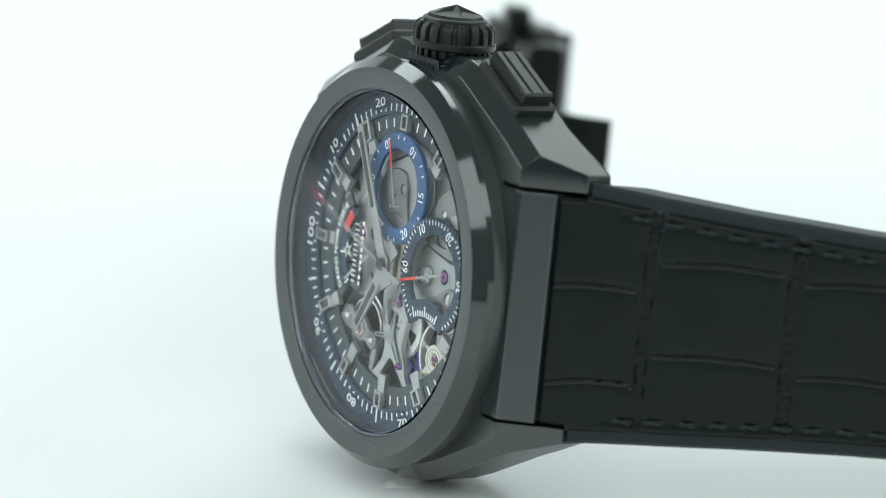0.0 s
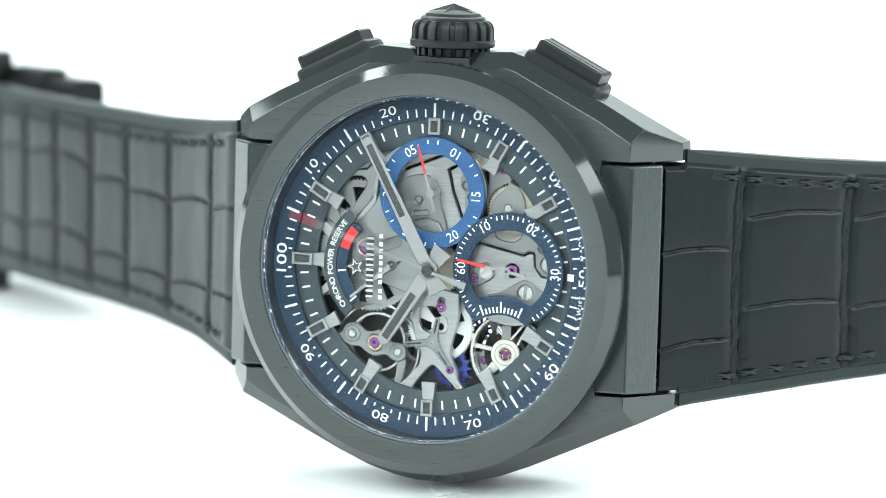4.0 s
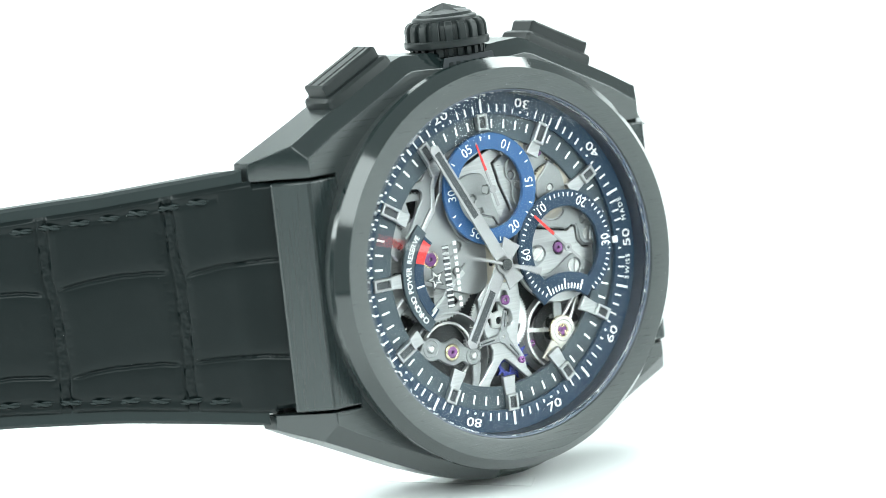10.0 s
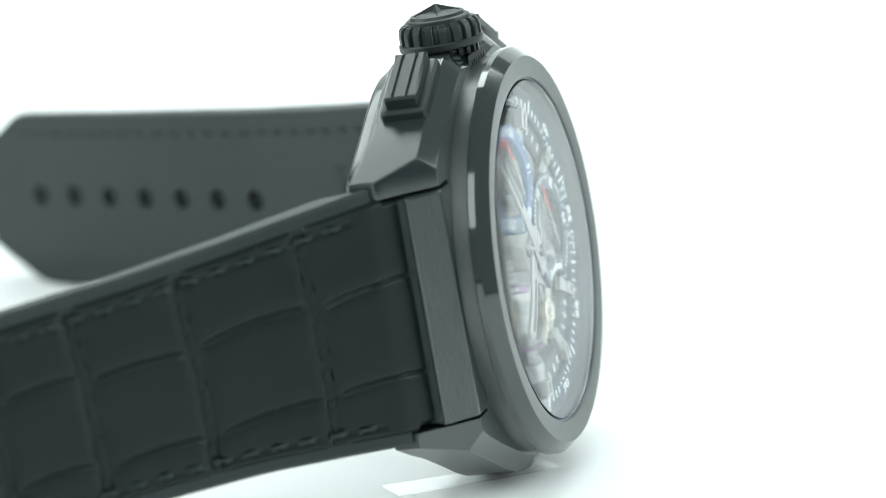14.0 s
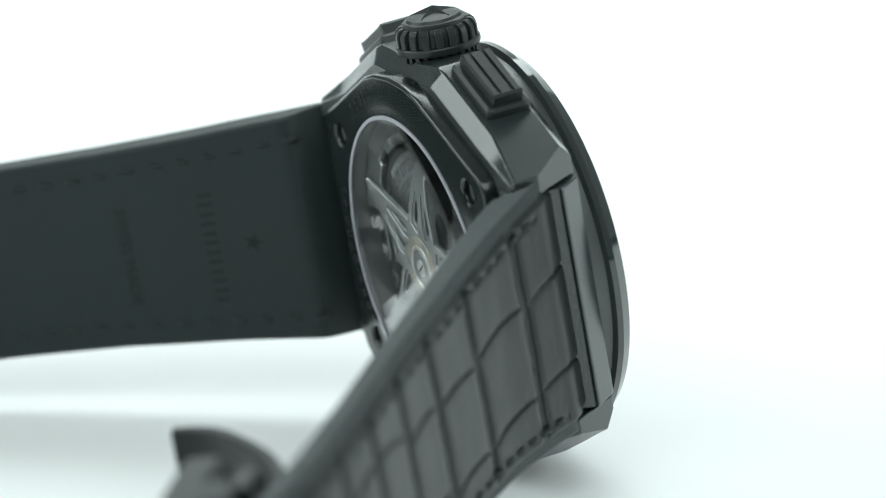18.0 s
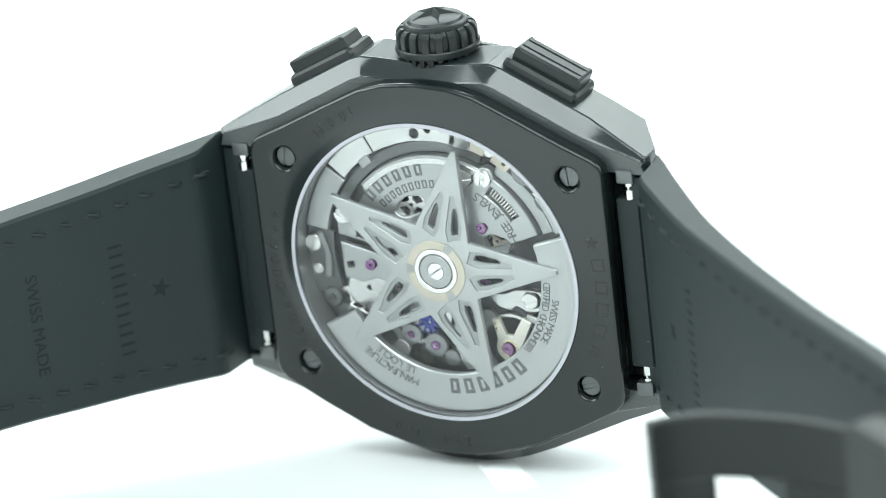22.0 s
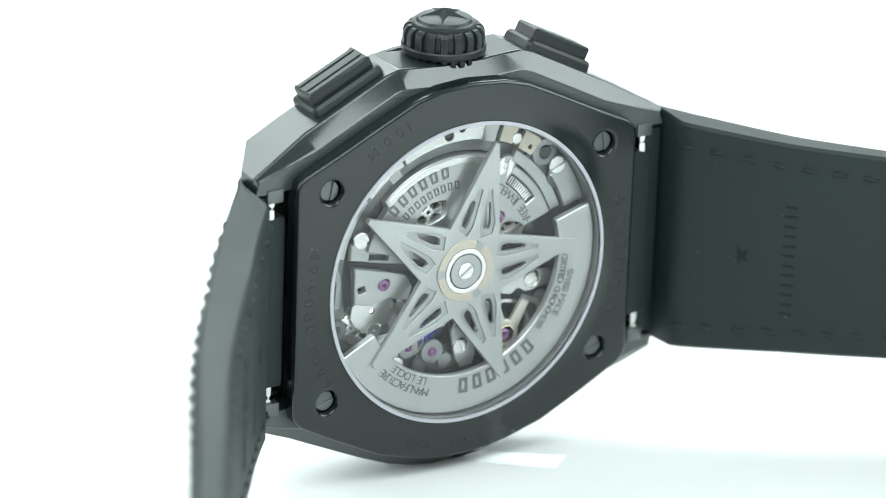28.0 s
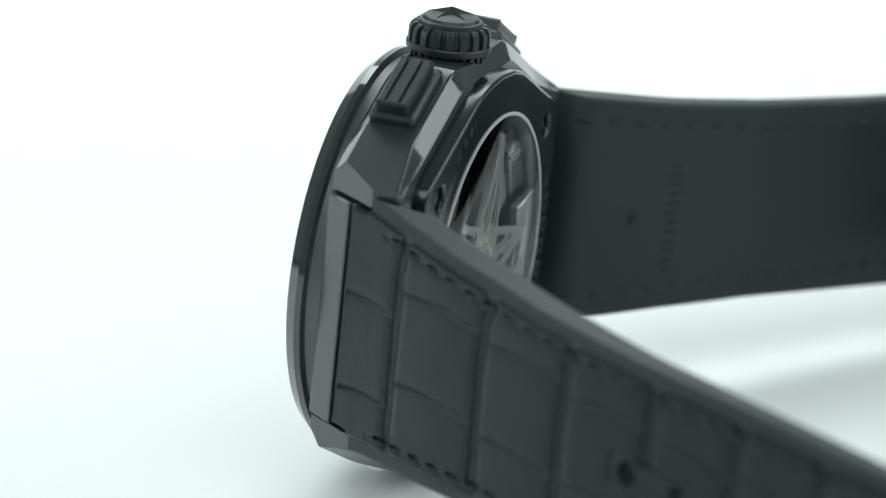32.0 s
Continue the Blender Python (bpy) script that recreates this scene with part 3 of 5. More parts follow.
def strap_face(line, sign, s0, z):
    """Where writing lies on the inner face: tops towards the case, reading down the strap's width."""
    p, d = line[int(s0 / 0.25)]
    n = Vector((d.y, -d.x)) * sign
    if n.x * sign < 0 and n.y > 0:
        n = -n
    q = p - n * (THICK[sign](s0) + 0.02)
    up, read = Vector((-d.x, -d.y, 0)), Vector((0, 0, -1))
    if sign < 0:
        read = -read
    out = read.cross(up)
    m = Matrix((read, up, out)).transposed().to_4x4()
    return Matrix.Translation((q.x * MM, q.y * MM, z * MM)) @ m


for ob, ln, sg in ((strap_hole, line_hole, 1), (strap_buckle, line_buckle, -1)):
    for k in range(6):
        for side in (0.55, -0.55):
            emboss(ob, ln, sg, 18.2, 1.7, 4.8 - 2.3 * k + side, 0.3)
    small_star = []
    for i in range(10):
        a, r = radians(90 + 36 * i), (1.3 if i % 2 == 0 else 0.5)
        small_star.append((r * math.cos(a), r * math.sin(a)))
    hang("embossed_star", curve_mesh("embossed_star", [small_star], 0.05, EMBOSS, 0.01), ob, "", strap_face(ln, sg, 13.0, -0.9))
    if sg > 0:
        hang("embossed_lettering", text_mesh("SWISS MADE", 2.0, EMBOSS, 0.05, 1.05), ob, "", strap_face(ln, sg, 28.0, -1.0))


# ---- strap holes, embossing and clasp ----


def sweep_strip(name, pts, z0, z1, thick, mat, parent, label="", edge=0.25, step=0.8):
    """A curved plate through the points, between two heights, its outer face on the line."""
    line = frames_of(spline(pts, step))
    rr = []
    for p, d in line:
        n = Vector((-d.y, d.x))
        e = min(edge, thick * 0.35, (z1 - z0) * 0.3)
        rr.append([(p.x + n.x * h, p.y + n.y * h, z) for z, h in ((z0, -e), (z0 + e, 0), (z1 - e, 0), (z1, -e), (z1, -thick + e), (z1 - e, -thick), (z0 + e, -thick), (z0, -thick + e))])
    return hang(name, raw(name, *loft(rr), mat, 40), parent, label)


CLASP = node_mat("black_coated_clasp_steel", (0.010, 0.013, 0.013), 0.4, metal=0.1, spec=0.32, grain=0.2, bump=0.15, bump_scale=5000)
BLADE = [(-46.2, 46.6), (-48.2, 44.6), (-51.5, 43.1), (-59.0, 42.4), (-66.0, 43.4), (-70.5, 45.6), (-75.0, 50.0)]
clasp = sweep_strip("clasp", [(-72.5, 50.6), (-79.0, 55.0), (-86.0, 58.6), (-92.0, 60.6), (-97.2, 61.6)], -12.6, 12.6, 4.6, CLASP, watch, "black coated steel folding clasp standing open", 0.8)
sweep_strip("clasp_step", [(-78.5, 54.6), (-83.0, 57.2), (-86.0, 58.8)], -13.5, 13.5, 3.6, CLASP, clasp, "", 0.5)
for sz in (1, -1):
    b = block((5.0, 3.2, 3.4), 0.6, 2)
    bmesh.ops.rotate(b, cent=(0, 0, 0), matrix=Matrix.Rotation(radians(-22), 3, "Z"), verts=b.verts)
    bmesh.ops.translate(b, vec=(-87.4, 57.6, sz * 13.7), verts=b.verts)
    part("clasp_button", b, CLASP, clasp, "push button of the clasp")
sweep_strip("clasp_lip", [(-92.8, 58.2), (-97.5, 59.2)], -12.9, 12.9, 1.0, CLASP, clasp, "", 0.3)
sweep_strip("blade_rail", BLADE, 0.9, 7.4, 1.3, CLASP, clasp, "curved inner blade of the clasp")
sweep_strip("blade_rail", BLADE, -7.4, -2.6, 1.3, CLASP, clasp, "curved inner blade of the clasp")
sweep_strip("blade_end", BLADE[:3], -2.7, 1.0, 1.3, CLASP, clasp)
sweep_strip("blade_end", BLADE[3:], -2.7, 1.0, 1.3, CLASP, clasp)
for sz in (1, -1):
    sweep_strip("blade_hinge", [(-73.0, 47.6), (-77.0, 51.0)], sz * 9.0 - 1.6, sz * 9.0 + 1.6, 3.2, CLASP, clasp, "", 0.6)

# holes through the strap end
HOLES = []
for k in range(7):
    i = min(range(len(line_hole)), key=lambda q: abs((line_hole[q][0] - Vector((50.8 + 19.6 * k / 6, 34.4 + 36.8 * k / 6))).length))
    p, d = line_hole[i]
    ang = math.atan2(d.y, d.x)
    m = Matrix.Translation((p.x * MM, p.y * MM, 0)) @ Matrix.Rotation(ang, 4, "Z")
    HOLES.append(m)
    for h, nm in ((0.35, "hole_rim"), (-thick_hole(0.25 * i) - 0.02, "hole_rim")):
        me = raw(nm, *lathe([(1.24, -0.08), (1.27, 0.08), (1.4, 0.05), (1.46, -0.08)], seg=24, closed=True, at=(0, -h, 0)), THREAD)
        hang(nm, me, strap_hole, "", m)



def punch(ob, centres, radius, deep):
    """Round holes cut through a strap."""
    bm = bmesh.new()
    for m in centres:
        bmesh.ops.create_cone(bm, cap_ends=True, segments=20, radius1=radius * MM, radius2=radius * MM, depth=deep * MM, matrix=m @ Matrix.Rotation(radians(90), 4, "X"))
    me = bpy.data.meshes.new("punch")
    bm.to_mesh(me)
    bm.free()
    tool = new("punch", me)
    md = ob.modifiers.new("punch", "BOOLEAN")
    md.object, md.operation, md.solver = tool, "DIFFERENCE", "EXACT"
    bpy.context.view_layer.update()
    cut = bpy.data.meshes.new_from_object(ob.evaluated_get(bpy.context.evaluated_depsgraph_get()))
    ob.modifiers.clear()
    ob.data = cut
    cut.set_sharp_from_angle(angle=radians(40))
    bpy.data.objects.remove(tool)
    leather = [c for c in ob.children if c.name.startswith("leather_face")][0]
    bm = bmesh.new()
    bm.from_mesh(leather.data)
    inv = [m.inverted() for m in centres]
    gone = []
    for q in bm.faces:
        c = q.calc_center_median()
        if any(math.hypot((w @ c).x, (w @ c).z) < radius * MM for w in inv):
            gone.append(q)
    bmesh.ops.delete(bm, geom=gone, context="FACES")
    bm.to_mesh(leather.data)
    bm.free()


punch(strap_hole, HOLES, 1.22, 12.0)

# hinged loop behind the clasp
sweep_strip("loop_post", [(-83.6, 62.0), (-82.0, 63.4)], -12.6, 12.6, 1.4, CLASP, clasp, "", 0.4, 0.4)
for za, zb in ((10.6, 12.7), (1.2, 3.2), (-12.7, -10.6)):
    sweep_strip("loop_bar", [(-88.4, 58.0), (-85.4, 60.4), (-82.6, 62.9)], za, zb, 1.4, CLASP, clasp, "", 0.4, 0.5)


# ---- dial side ----


def gear(r, teeth, hub=0.25, cut=0, depth=0.22, cx=0.0, cz=0.0, turn=0.0, slot=False):
    """Loops of a toothed wheel with a hole at its hub and cut-outs between its spokes."""
    out = []
    for i in range(teeth):
        for f, rr in ((0.0, r - depth), (0.22, r - depth), (0.40, r), (0.62, r), (0.80, r - depth)):
            a = radians(turn + 360 * (i + f) / teeth)
            out.append((cx + rr * math.cos(a), cz + rr * math.sin(a)))
    loops = [out, circle(r * 0.1 + 0.05, cx, cz, 10)]
    for k in range(cut):
        a0 = turn + 360 * k / cut + 16
        if slot:
            loops.append(sector(r * 0.52, r * 0.84, a0, a0 + 11, cx, cz, 4))
        else:
            loops.append(sector(r * hub + 0.1, r * 0.76, a0, a0 + 360 / cut - 32, cx, cz, 8))
    return loops


def radial(r0, r1, a, w, cx=0.0, cz=0.0, w1=None):
    c, s = math.cos(radians(a)), math.sin(radians(a))
    return bar_poly(cx + r0 * c, cz + r0 * s, cx + r1 * c, cz + r1 * s, w, w1)


def flat_marks(name, polys, y, mat, parent, thick=0.03):
    """Many thin printed marks as one mesh."""
    v, f = [], []
    for poly in polys:
        n, b = len(poly), len(v)
        v += [(x, y, z) for x, z in poly] + [(x, y + thick, z) for x, z in poly]
        f.append(tuple(range(b, b + n)))
        f += [(b + i, b + (i + 1) % n, b + n + (i + 1) % n, b + n + i) for i in range(n)]
    return hang(name, raw(name, v, f, mat), parent)


def soft(poly, n=1):
    """Rounded corners by corner cutting."""
    for _ in range(n):
        out = []
        for i, p in enumerate(poly):
            q = poly[(i + 1) % len(poly)]
            out += [(p[0] * 0.8 + q[0] * 0.2, p[1] * 0.8 + q[1] * 0.2), (p[0] * 0.2 + q[0] * 0.8, p[1] * 0.2 + q[1] * 0.8)]
        poly = out
    return poly


def toward_point(p, q, t):
    return (p[0] + (q[0] - p[0]) * t, p[1] + (q[1] - p[1]) * t)


def stroke(pts, w, cap=1):
    """The outline of a broken line of half-width w; cap rounds a two-point line's ends."""
    if cap > 1:
        (x0, z0), (x1, z1) = pts
        a = math.degrees(math.atan2(z1 - z0, x1 - x0))
        return circle(w, x1, z1, cap, a - 90, a + 90) + circle(w, x0, z0, cap, a + 90, a + 270)
    up, lo = [], []
    for i, p in enumerate(pts):
        u = (Vector(p) - Vector(pts[i - 1])).normalized() if i else None
        v = (Vector(pts[i + 1]) - Vector(p)).normalized() if i < len(pts) - 1 else None
        u, v = u or v, v or u
        nu, nv = Vector((-u.y, u.x)), Vector((-v.y, v.x))
        m = (nu + nv).normalized()
        m = m * (w / max(0.5, m.dot(nu)))
        up.append((p[0] + m.x, p[1] + m.y))
        lo.append((p[0] - m.x, p[1] - m.y))
    return up + lo[::-1]


SCALE_TURN = 180.0
flange = hang("scale_ring", raw("scale_ring", *lathe([(15.85, -9.2), (15.85, -10.18), (15.95, -10.2), (18.1, -10.4), (18.2, -10.4), (18.2, -9.2)], seg=128, closed=True), NAVY), watch,
              "navy outer ring with white hundredths scale and numerals")
hang("inner_wall", raw("inner_wall", *lathe([(18.22, -9.8), (18.42, -11.62), (18.76, -11.62), (18.76, -9.8)], seg=128, closed=True), WALL_GREY), watch, "dark sloping wall under the crystal rim")
marks = []
for k in range(100):
    a = SCALE_TURN - 3.6 * k
    if k % 10 == 0:
        if k % 50:
            marks.append(circle(0.13, 16.3 * math.cos(radians(a)), 16.3 * math.sin(radians(a)), 10))
    elif k % 5 == 0:
        marks.append(radial(16.12, 17.6, a, 0.12))
    elif k % 10 in (1, 9):
        marks.append(radial(16.12, 16.5, a, 0.075))
    else:
        marks.append(radial(16.12, 16.95, a, 0.075))
flat_marks("scale_marks", marks, -10.37, WHITE_INK, flange, 0.08)
for k in range(10, 101, 10):
    a = SCALE_TURN - 3.6 * k
    inward = 25 < k < 75
    turn = a + 90 if inward else a - 90
    r = 17.25
    letters("numeral", str(k), r * math.cos(radians(a)), r * math.sin(radians(a)), -10.4, 1.36 if k != 100 else 1.62, turn, WHITE_INK, flange, wide=1.5, thick=0.06)
arc_letters("lettering", "SWISS", 17.3, -10.6, 1.95, -10.42, 0.8, WHITE_INK, flange, inward=True)
arc_letters("lettering", "MADE", 17.3, 10.8, 2.35, -10.42, 0.8, WHITE_INK, flange, inward=True)

ring = hang("minute_ring", raw("minute_ring", *annulus(13.35, 15.85, -9.75, -9.1, seg=128), SLATE), watch, "slate grey minute ring with white strokes")
flat_marks("minute_marks", [radial(14.4, 15.35, 6 * k, 0.1) for k in range(60) if k % 5], -9.79, WHITE_INK, ring, 0.05)
flat_marks("six_mark", [radial(15.5, 16.15, 0, 0.36)], -10.3, WHITE_INK, ring, 0.2)


def hour_marker(a, long, r_in=12.35):
    d = 13.73 if long else 14.28
    if a == 90:
        r_in = 14.1
    body = plate("hour_marker", [radial(d, 16.03, a, 0.66), radial(d + 0.26, 15.75, a, 0.40)], -10.5, 0.7, STEEL, watch, "hollow steel hour marker with dark inlay", 0.06)
    plate("inlay", [radial(d + 0.2, 15.81, a, 0.44)], -10.25, 0.3, SLOT_DARK, body, "", 0.02).matrix_basis = Matrix.Translation((0, -10.25 * MM, 0)) @ FRONT
    inl = body.children[-1]
    inl.matrix_parent_inverse = body.matrix_basis.inverted()
    if a != 90:
        tip = plate("marker_foot", [radial(r_in, d, a, 0.8, w1=0.62)], -10.1, 0.6, STEEL, body, "", 0.05)
        tip.matrix_parent_inverse = body.matrix_basis.inverted()


for a in (180, 150, 120, 90, 60, 30, -30, -60, -90, -120, -150):
    hour_marker(a, a in (180, 150, 120, 60, -150))


def counter(name, cx, cz, r0, r1, y, mat, numerals, step, a0, a1, label):
    loops = [circle(r1, cx, cz, 72), circle(r0, cx, cz, 72)] if a1 - a0 >= 360 else [sector(r0, r1, a0, a1, cx, cz, 72)]
    ob = plate(name, loops, y, 0.5, mat, watch, label, 0.06)
    inv = ob.matrix_basis.inverted()
    polys = []
    a = a0
    while a < a1 - 0.1:
        near = min(abs((a - n + 180) % 360 - 180) for _, n in numerals)
        big = abs(a / 30 - round(a / 30)) < 0.01
        if near > 13:
            polys.append(radial(r1 - (1.05 if big and step < 10 else 0.72), r1 - 0.28, a, 0.1 if big else 0.065, cx, cz))
        elif near < 13 and step < 10:
            polys.append(radial(r1 - 0.42, r1 - 0.25, a, 0.06, cx, cz))
        a += step
    mk = flat_marks("counter_marks", polys, y - 0.02, WHITE_INK, ob, 0.04)
    mk.matrix_parent_inverse = inv
    for s, n in numerals:
        inward = math.cos(radians(n)) > -0.01
        r = (r0 + r1) / 2 - 0.05
        t = letters("numeral", s, cx + r * math.cos(radians(n)), cz + r * math.sin(radians(n)), y - 0.01, 1.45, n + 90 if inward else n - 90, WHITE_INK, ob, wide=0.95)
        t.matrix_parent_inverse = inv
    return ob


counter("minute_counter", -0.3, 8.17, 4.25, 6.0, -10.15, BLUE, [("05", 120), ("10", 60), ("15", 0), ("20", -60), ("25", -120), ("30", 180)], 12, 0, 360,
        "bright blue thirty-minute counter ring with white numerals")
sec = counter("seconds_counter", 8.64, 0.43, 4.45, 6.25, -10.28, NAVY, [("10", 120), ("20", 60), ("30", 0), ("60", 180)], 6, -58, 238,
              "dark navy sixty-second counter ring with white numerals")
band = plate("small_seconds_scale", [sector(4.5, 6.55, 50, 130, 8.0, -8.8, 32)], -10.27, 0.48, NAVY, watch, "dark navy arched scale with white strokes", 0.06)
flat_marks("counter_marks", [radial(4.75, 5.9 if k % 5 == 0 else 5.35, 66 + 4.8 * k, 0.09, 8.0, -8.8) for k in range(11)], -10.3, WHITE_INK, band, 0.04).matrix_parent_inverse = band.matrix_basis.inverted()

# power reserve display
pr = plate("reserve_arc", [sector(6.25, 7.65, 131, 229, -4.9, 0.0, 40)], -10.0, 0.4, SLATE, watch, "grey power reserve arc with white lettering", 0.04)
arc_letters("lettering", "CHRONO POWER RESERVE", 6.95, 180, 4.2, -10.03, 0.88, WHITE_INK, pr, at=(-4.9, 0.0)).matrix_parent_inverse = pr.matrix_basis.inverted()
pr_in = plate("reserve_scale", [sector(5.0, 6.2, 134, 226, -4.9, 0.0, 40)], -9.95, 0.4, NAVY, watch, "navy reserve scale with red warning field", 0.04)
inv = pr_in.matrix_basis.inverted()
flat_marks("red_field", [sector(5.05, 6.1, 138, 163, -4.9, 0.0, 12)], -9.98, RED_INK, pr_in, 0.05).matrix_parent_inverse = inv
flat_marks("reserve_marks", [radial(5.15, 6.1, a, 0.09, -4.9, 0.0) for a in (188, 222)], -9.98, WHITE_INK, pr_in, 0.05).matrix_parent_inverse = inv
rh = plate("reserve_hand", [bar_poly(-4.9, 0, -9.4, -3.6, 0.28, 0.12)], -10.15, 0.15, STEEL, watch, "", 0.02)

# emblem and its lettering as plain shapes
PALE_METAL = node_mat("pale_applied_metal", (0.6, 0.61, 0.61), 0.3, metal=0.5, var=0.04)
star = []
for i in range(10):
    a, r = radians(180 + 36 * i), (1.0 if i % 2 == 0 else 0.42)
    star.append((-8.75 + r * math.cos(a), -0.25 + r * math.sin(a)))
plate("emblem_shade", [[(-8.75 + (x + 8.75) * 1.25, -0.25 + (z + 0.25) * 1.25) for x, z in star]], -10.38, 0.1, SLOT_DARK, watch, "", 0.02)
emblem = plate("emblem", [star, [(-8.75 + (x + 8.75) * 0.6, -0.25 + (z + 0.25) * 0.6) for x, z in star]], -10.45, 0.3, BRIGHT, watch, "polished steel star emblem", 0.04)
for k in range(6):
    plate("emblem_shade", [bar_poly(-7.1, -3.55 + 1.13 * k, -7.1, -2.52 + 1.13 * k, 0.38)], -10.36, 0.1, SLOT_DARK, watch, "", 0.02)
    for z in (-3.35 + 1.13 * k, -2.72 + 1.13 * k):
        plate("emblem_bar", [bar_poly(-7.5, z, -6.7, z, 0.12)], -10.42, 0.14, PALE_METAL, watch, "", 0.03)
for k in range(10):
    z = -3.6 + 0.68 * k + (0.3 if k > 1 else 0) + (0.2 if k > 8 else 0)
    plate("emblem_bar", [bar_poly(-5.85, z, -5.85, z + 0.42, 0.2)], -10.38, 0.06, WHITE_INK, watch, "", 0.01)

# ---- movement: plates and bridges ----
main = plate("main_plate", [circle(18.2, n=96), circle(4.9, 8.4, -8.9), soft([(2.12, -9.48), (2.69, -6.83), (3.2, -4.6), (4.4, -3.6), (5.0, -5.6), (4.0, -8.6), (2.8, -10.4)]), circle(1.1, -10.6, -5.0, 24),
                            circle(1.2, -0.4, -5.6, 20), circle(1.0, 10.6, 10.0, 16), circle(0.9, -6.3, 12.8, 16), circle(0.8, 5.6, 0.4, 16)], -6.4, 1.0, DARK_PLATE, watch, "dark grey main plate with openings", 0.05)
hang("movement_ring", raw("movement_ring", *annulus(16.2, 18.3, -9.2, -6.4, seg=96), DARK_PLATE), watch)


def bridge(name, loops, y, thick, mat, label=""):
    return plate(name, loops, y, thick, mat, watch, label, 0.09)


def hole(x, z, r, n=20):
    return circle(r, x, z, n)


# upper right: thirty-minute counter works
bridge("counter_bridge", [circle(5.75, -0.3, 8.2, 64), stroke([(2.5, 11.5), (1.17, 10.68), (1.72, 8.34), (2.95, 5.27)], 0.15), stroke([(-4.0, 10.4), (0.8, 12.35)], 0.13)], -8.9, 0.8, STEEL, "brushed steel chronograph bridge with cut grooves")
bridge("counter_wheel_bridge", [soft([(-4.21, 9.33), (-2.98, 9.9), (-1.77, 10.11), (-0.47, 9.84), (0.01, 8.81), (0.56, 6.57), (1.22, 4.53), (1.17, 2.5), (-3.98, 2.63), (-6.09, 6.74)], 2),
                                hole(-2.1, 7.31, 0.44), hole(-0.31, 8.07, 0.68), [(-2.68, 6.05), (-1.06, 6.21), (-0.87, 5.7), (-2.79, 5.64)], stroke([(-2.5, 5.03), (-1.08, 5.4), (0.32, 4.96), (0.8, 4.0)], 0.05)], -9.25, 0.4, GREY_PLATE, "matte grey counter bridge")
for x, z, r, y in ((-2.1, 7.31, 0.36, -9.2), (-0.31, 8.07, 0.5, -9.15), (3.29, 9.13, 0.38, -9.15), (3.92, 7.96, 0.34, -9.15), (-5.1, -0.04, 0.34, -9.05), (-5.1, -0.04, 0.12, -9.15)):
    hang("post", raw("post", *disc(r, y, y + 0.5, (x, z), 20, 0.08), GREY_PLATE), watch)
bridge("counter_jumper", [soft([(3.7, 11.14), (2.88, 10.55), (2.56, 9.75), (2.68, 8.94), (3.23, 8.32), (3.14, 6.5), (3.66, 5.47), (4.78, 5.65), (5.63, 7.65), (5.48, 9.68), (4.71, 11.32)], 2), hole(3.29, 9.13, 0.46), hole(3.92, 7.96, 0.42)], -9.2, 0.35, GREY_PLATE)
bridge("corner_bridge", [soft([(5.56, 12.87), (7.58, 13.4), (9.97, 12.0), (12.4, 9.06), (13.2, 6.61), (12.4, 5.0), (10.22, 4.8), (5.78, 5.0), (5.44, 7.61), (5.7, 10.24)]),
                         soft([(8.09, 10.91), (8.35, 11.57), (8.96, 11.76), (9.27, 11.18), (9.13, 10.27), (8.61, 9.7), (8.21, 9.95)], 2), circle(2.78, 8.46, 6.84, 48), stroke([(9.7, 11.2), (10.6, 10.3), (11.3, 10.2)], 0.05), hole(12.2, 7.2, 0.55), hole(11.3, 8.9, 0.4)], -8.8, 0.4, GREY_PLATE, "matte grey corner bridge")
bridge("drop_bridge", [soft([(7.06, 8.53), (7.68, 9.02), (8.05, 9.62), (8.1, 9.92), (8.6, 9.61), (8.9, 9.5), (9.59, 8.77), (10.03, 7.75), (10.08, 6.33), (9.4, 5.13), (6.78, 5.2), (6.1, 6.43), (6.23, 7.64)], 2), hole(8.1, 7.0, 0.42)], -9.3, 0.4, GREY_PLATE, "grey drop-shaped bridge")
bridge("spacer", [[(3.73, 12.34), (4.05, 13.03), (5.15, 12.7), (4.43, 11.91)]], -9.1, 0.4, STEEL)
# seconds counter works
bridge("seconds_bridge", [circle(6.0, 8.64, 0.43, 64), hole(8.64, 0.35, 0.78), stroke([(4.0, 2.4), (4.9, 3.1), (9.9, 2.05), (10.5, 2.45), (11.1, 2.3), (11.2, 0.8), (11.9, -0.05), (13.0, -0.2)], 0.1)], -8.95, 0.7, STEEL, "brushed steel seconds bridge with a cut groove")
bridge("seconds_cover", [soft([(4.92, 3.31), (9.94, 2.23), (10.56, 2.66), (11.26, 2.54), (11.43, 0.81), (12.02, 0.18), (13.33, -0.05), (14.99, 2.14), (12.62, 4.63), (9.61, 5.12), (4.55, 4.64)]), soft([(6.67, 4.58), (9.7, 4.61), (9.58, 3.9), (8.76, 3.41), (7.35, 3.55), (6.75, 3.97)], 2),
                         hole(12.76, 1.26, 0.86), stroke([(11.72, 2.75), (12.3, 3.1)], 0.3)], -9.2, 0.3, GREY_PLATE, "matte grey cover with screw")
bridge("seconds_cover", [soft([(5.59, -2.5), (7.62, -1.94), (9.78, -0.57), (10.49, -0.55), (12.88, -2.08), (13.26, -3.1), (9.39, -4.22)]), hole(10.26, -1.93, 0.86)], -9.2, 0.3, GREY_PLATE, "matte grey cover with screw")
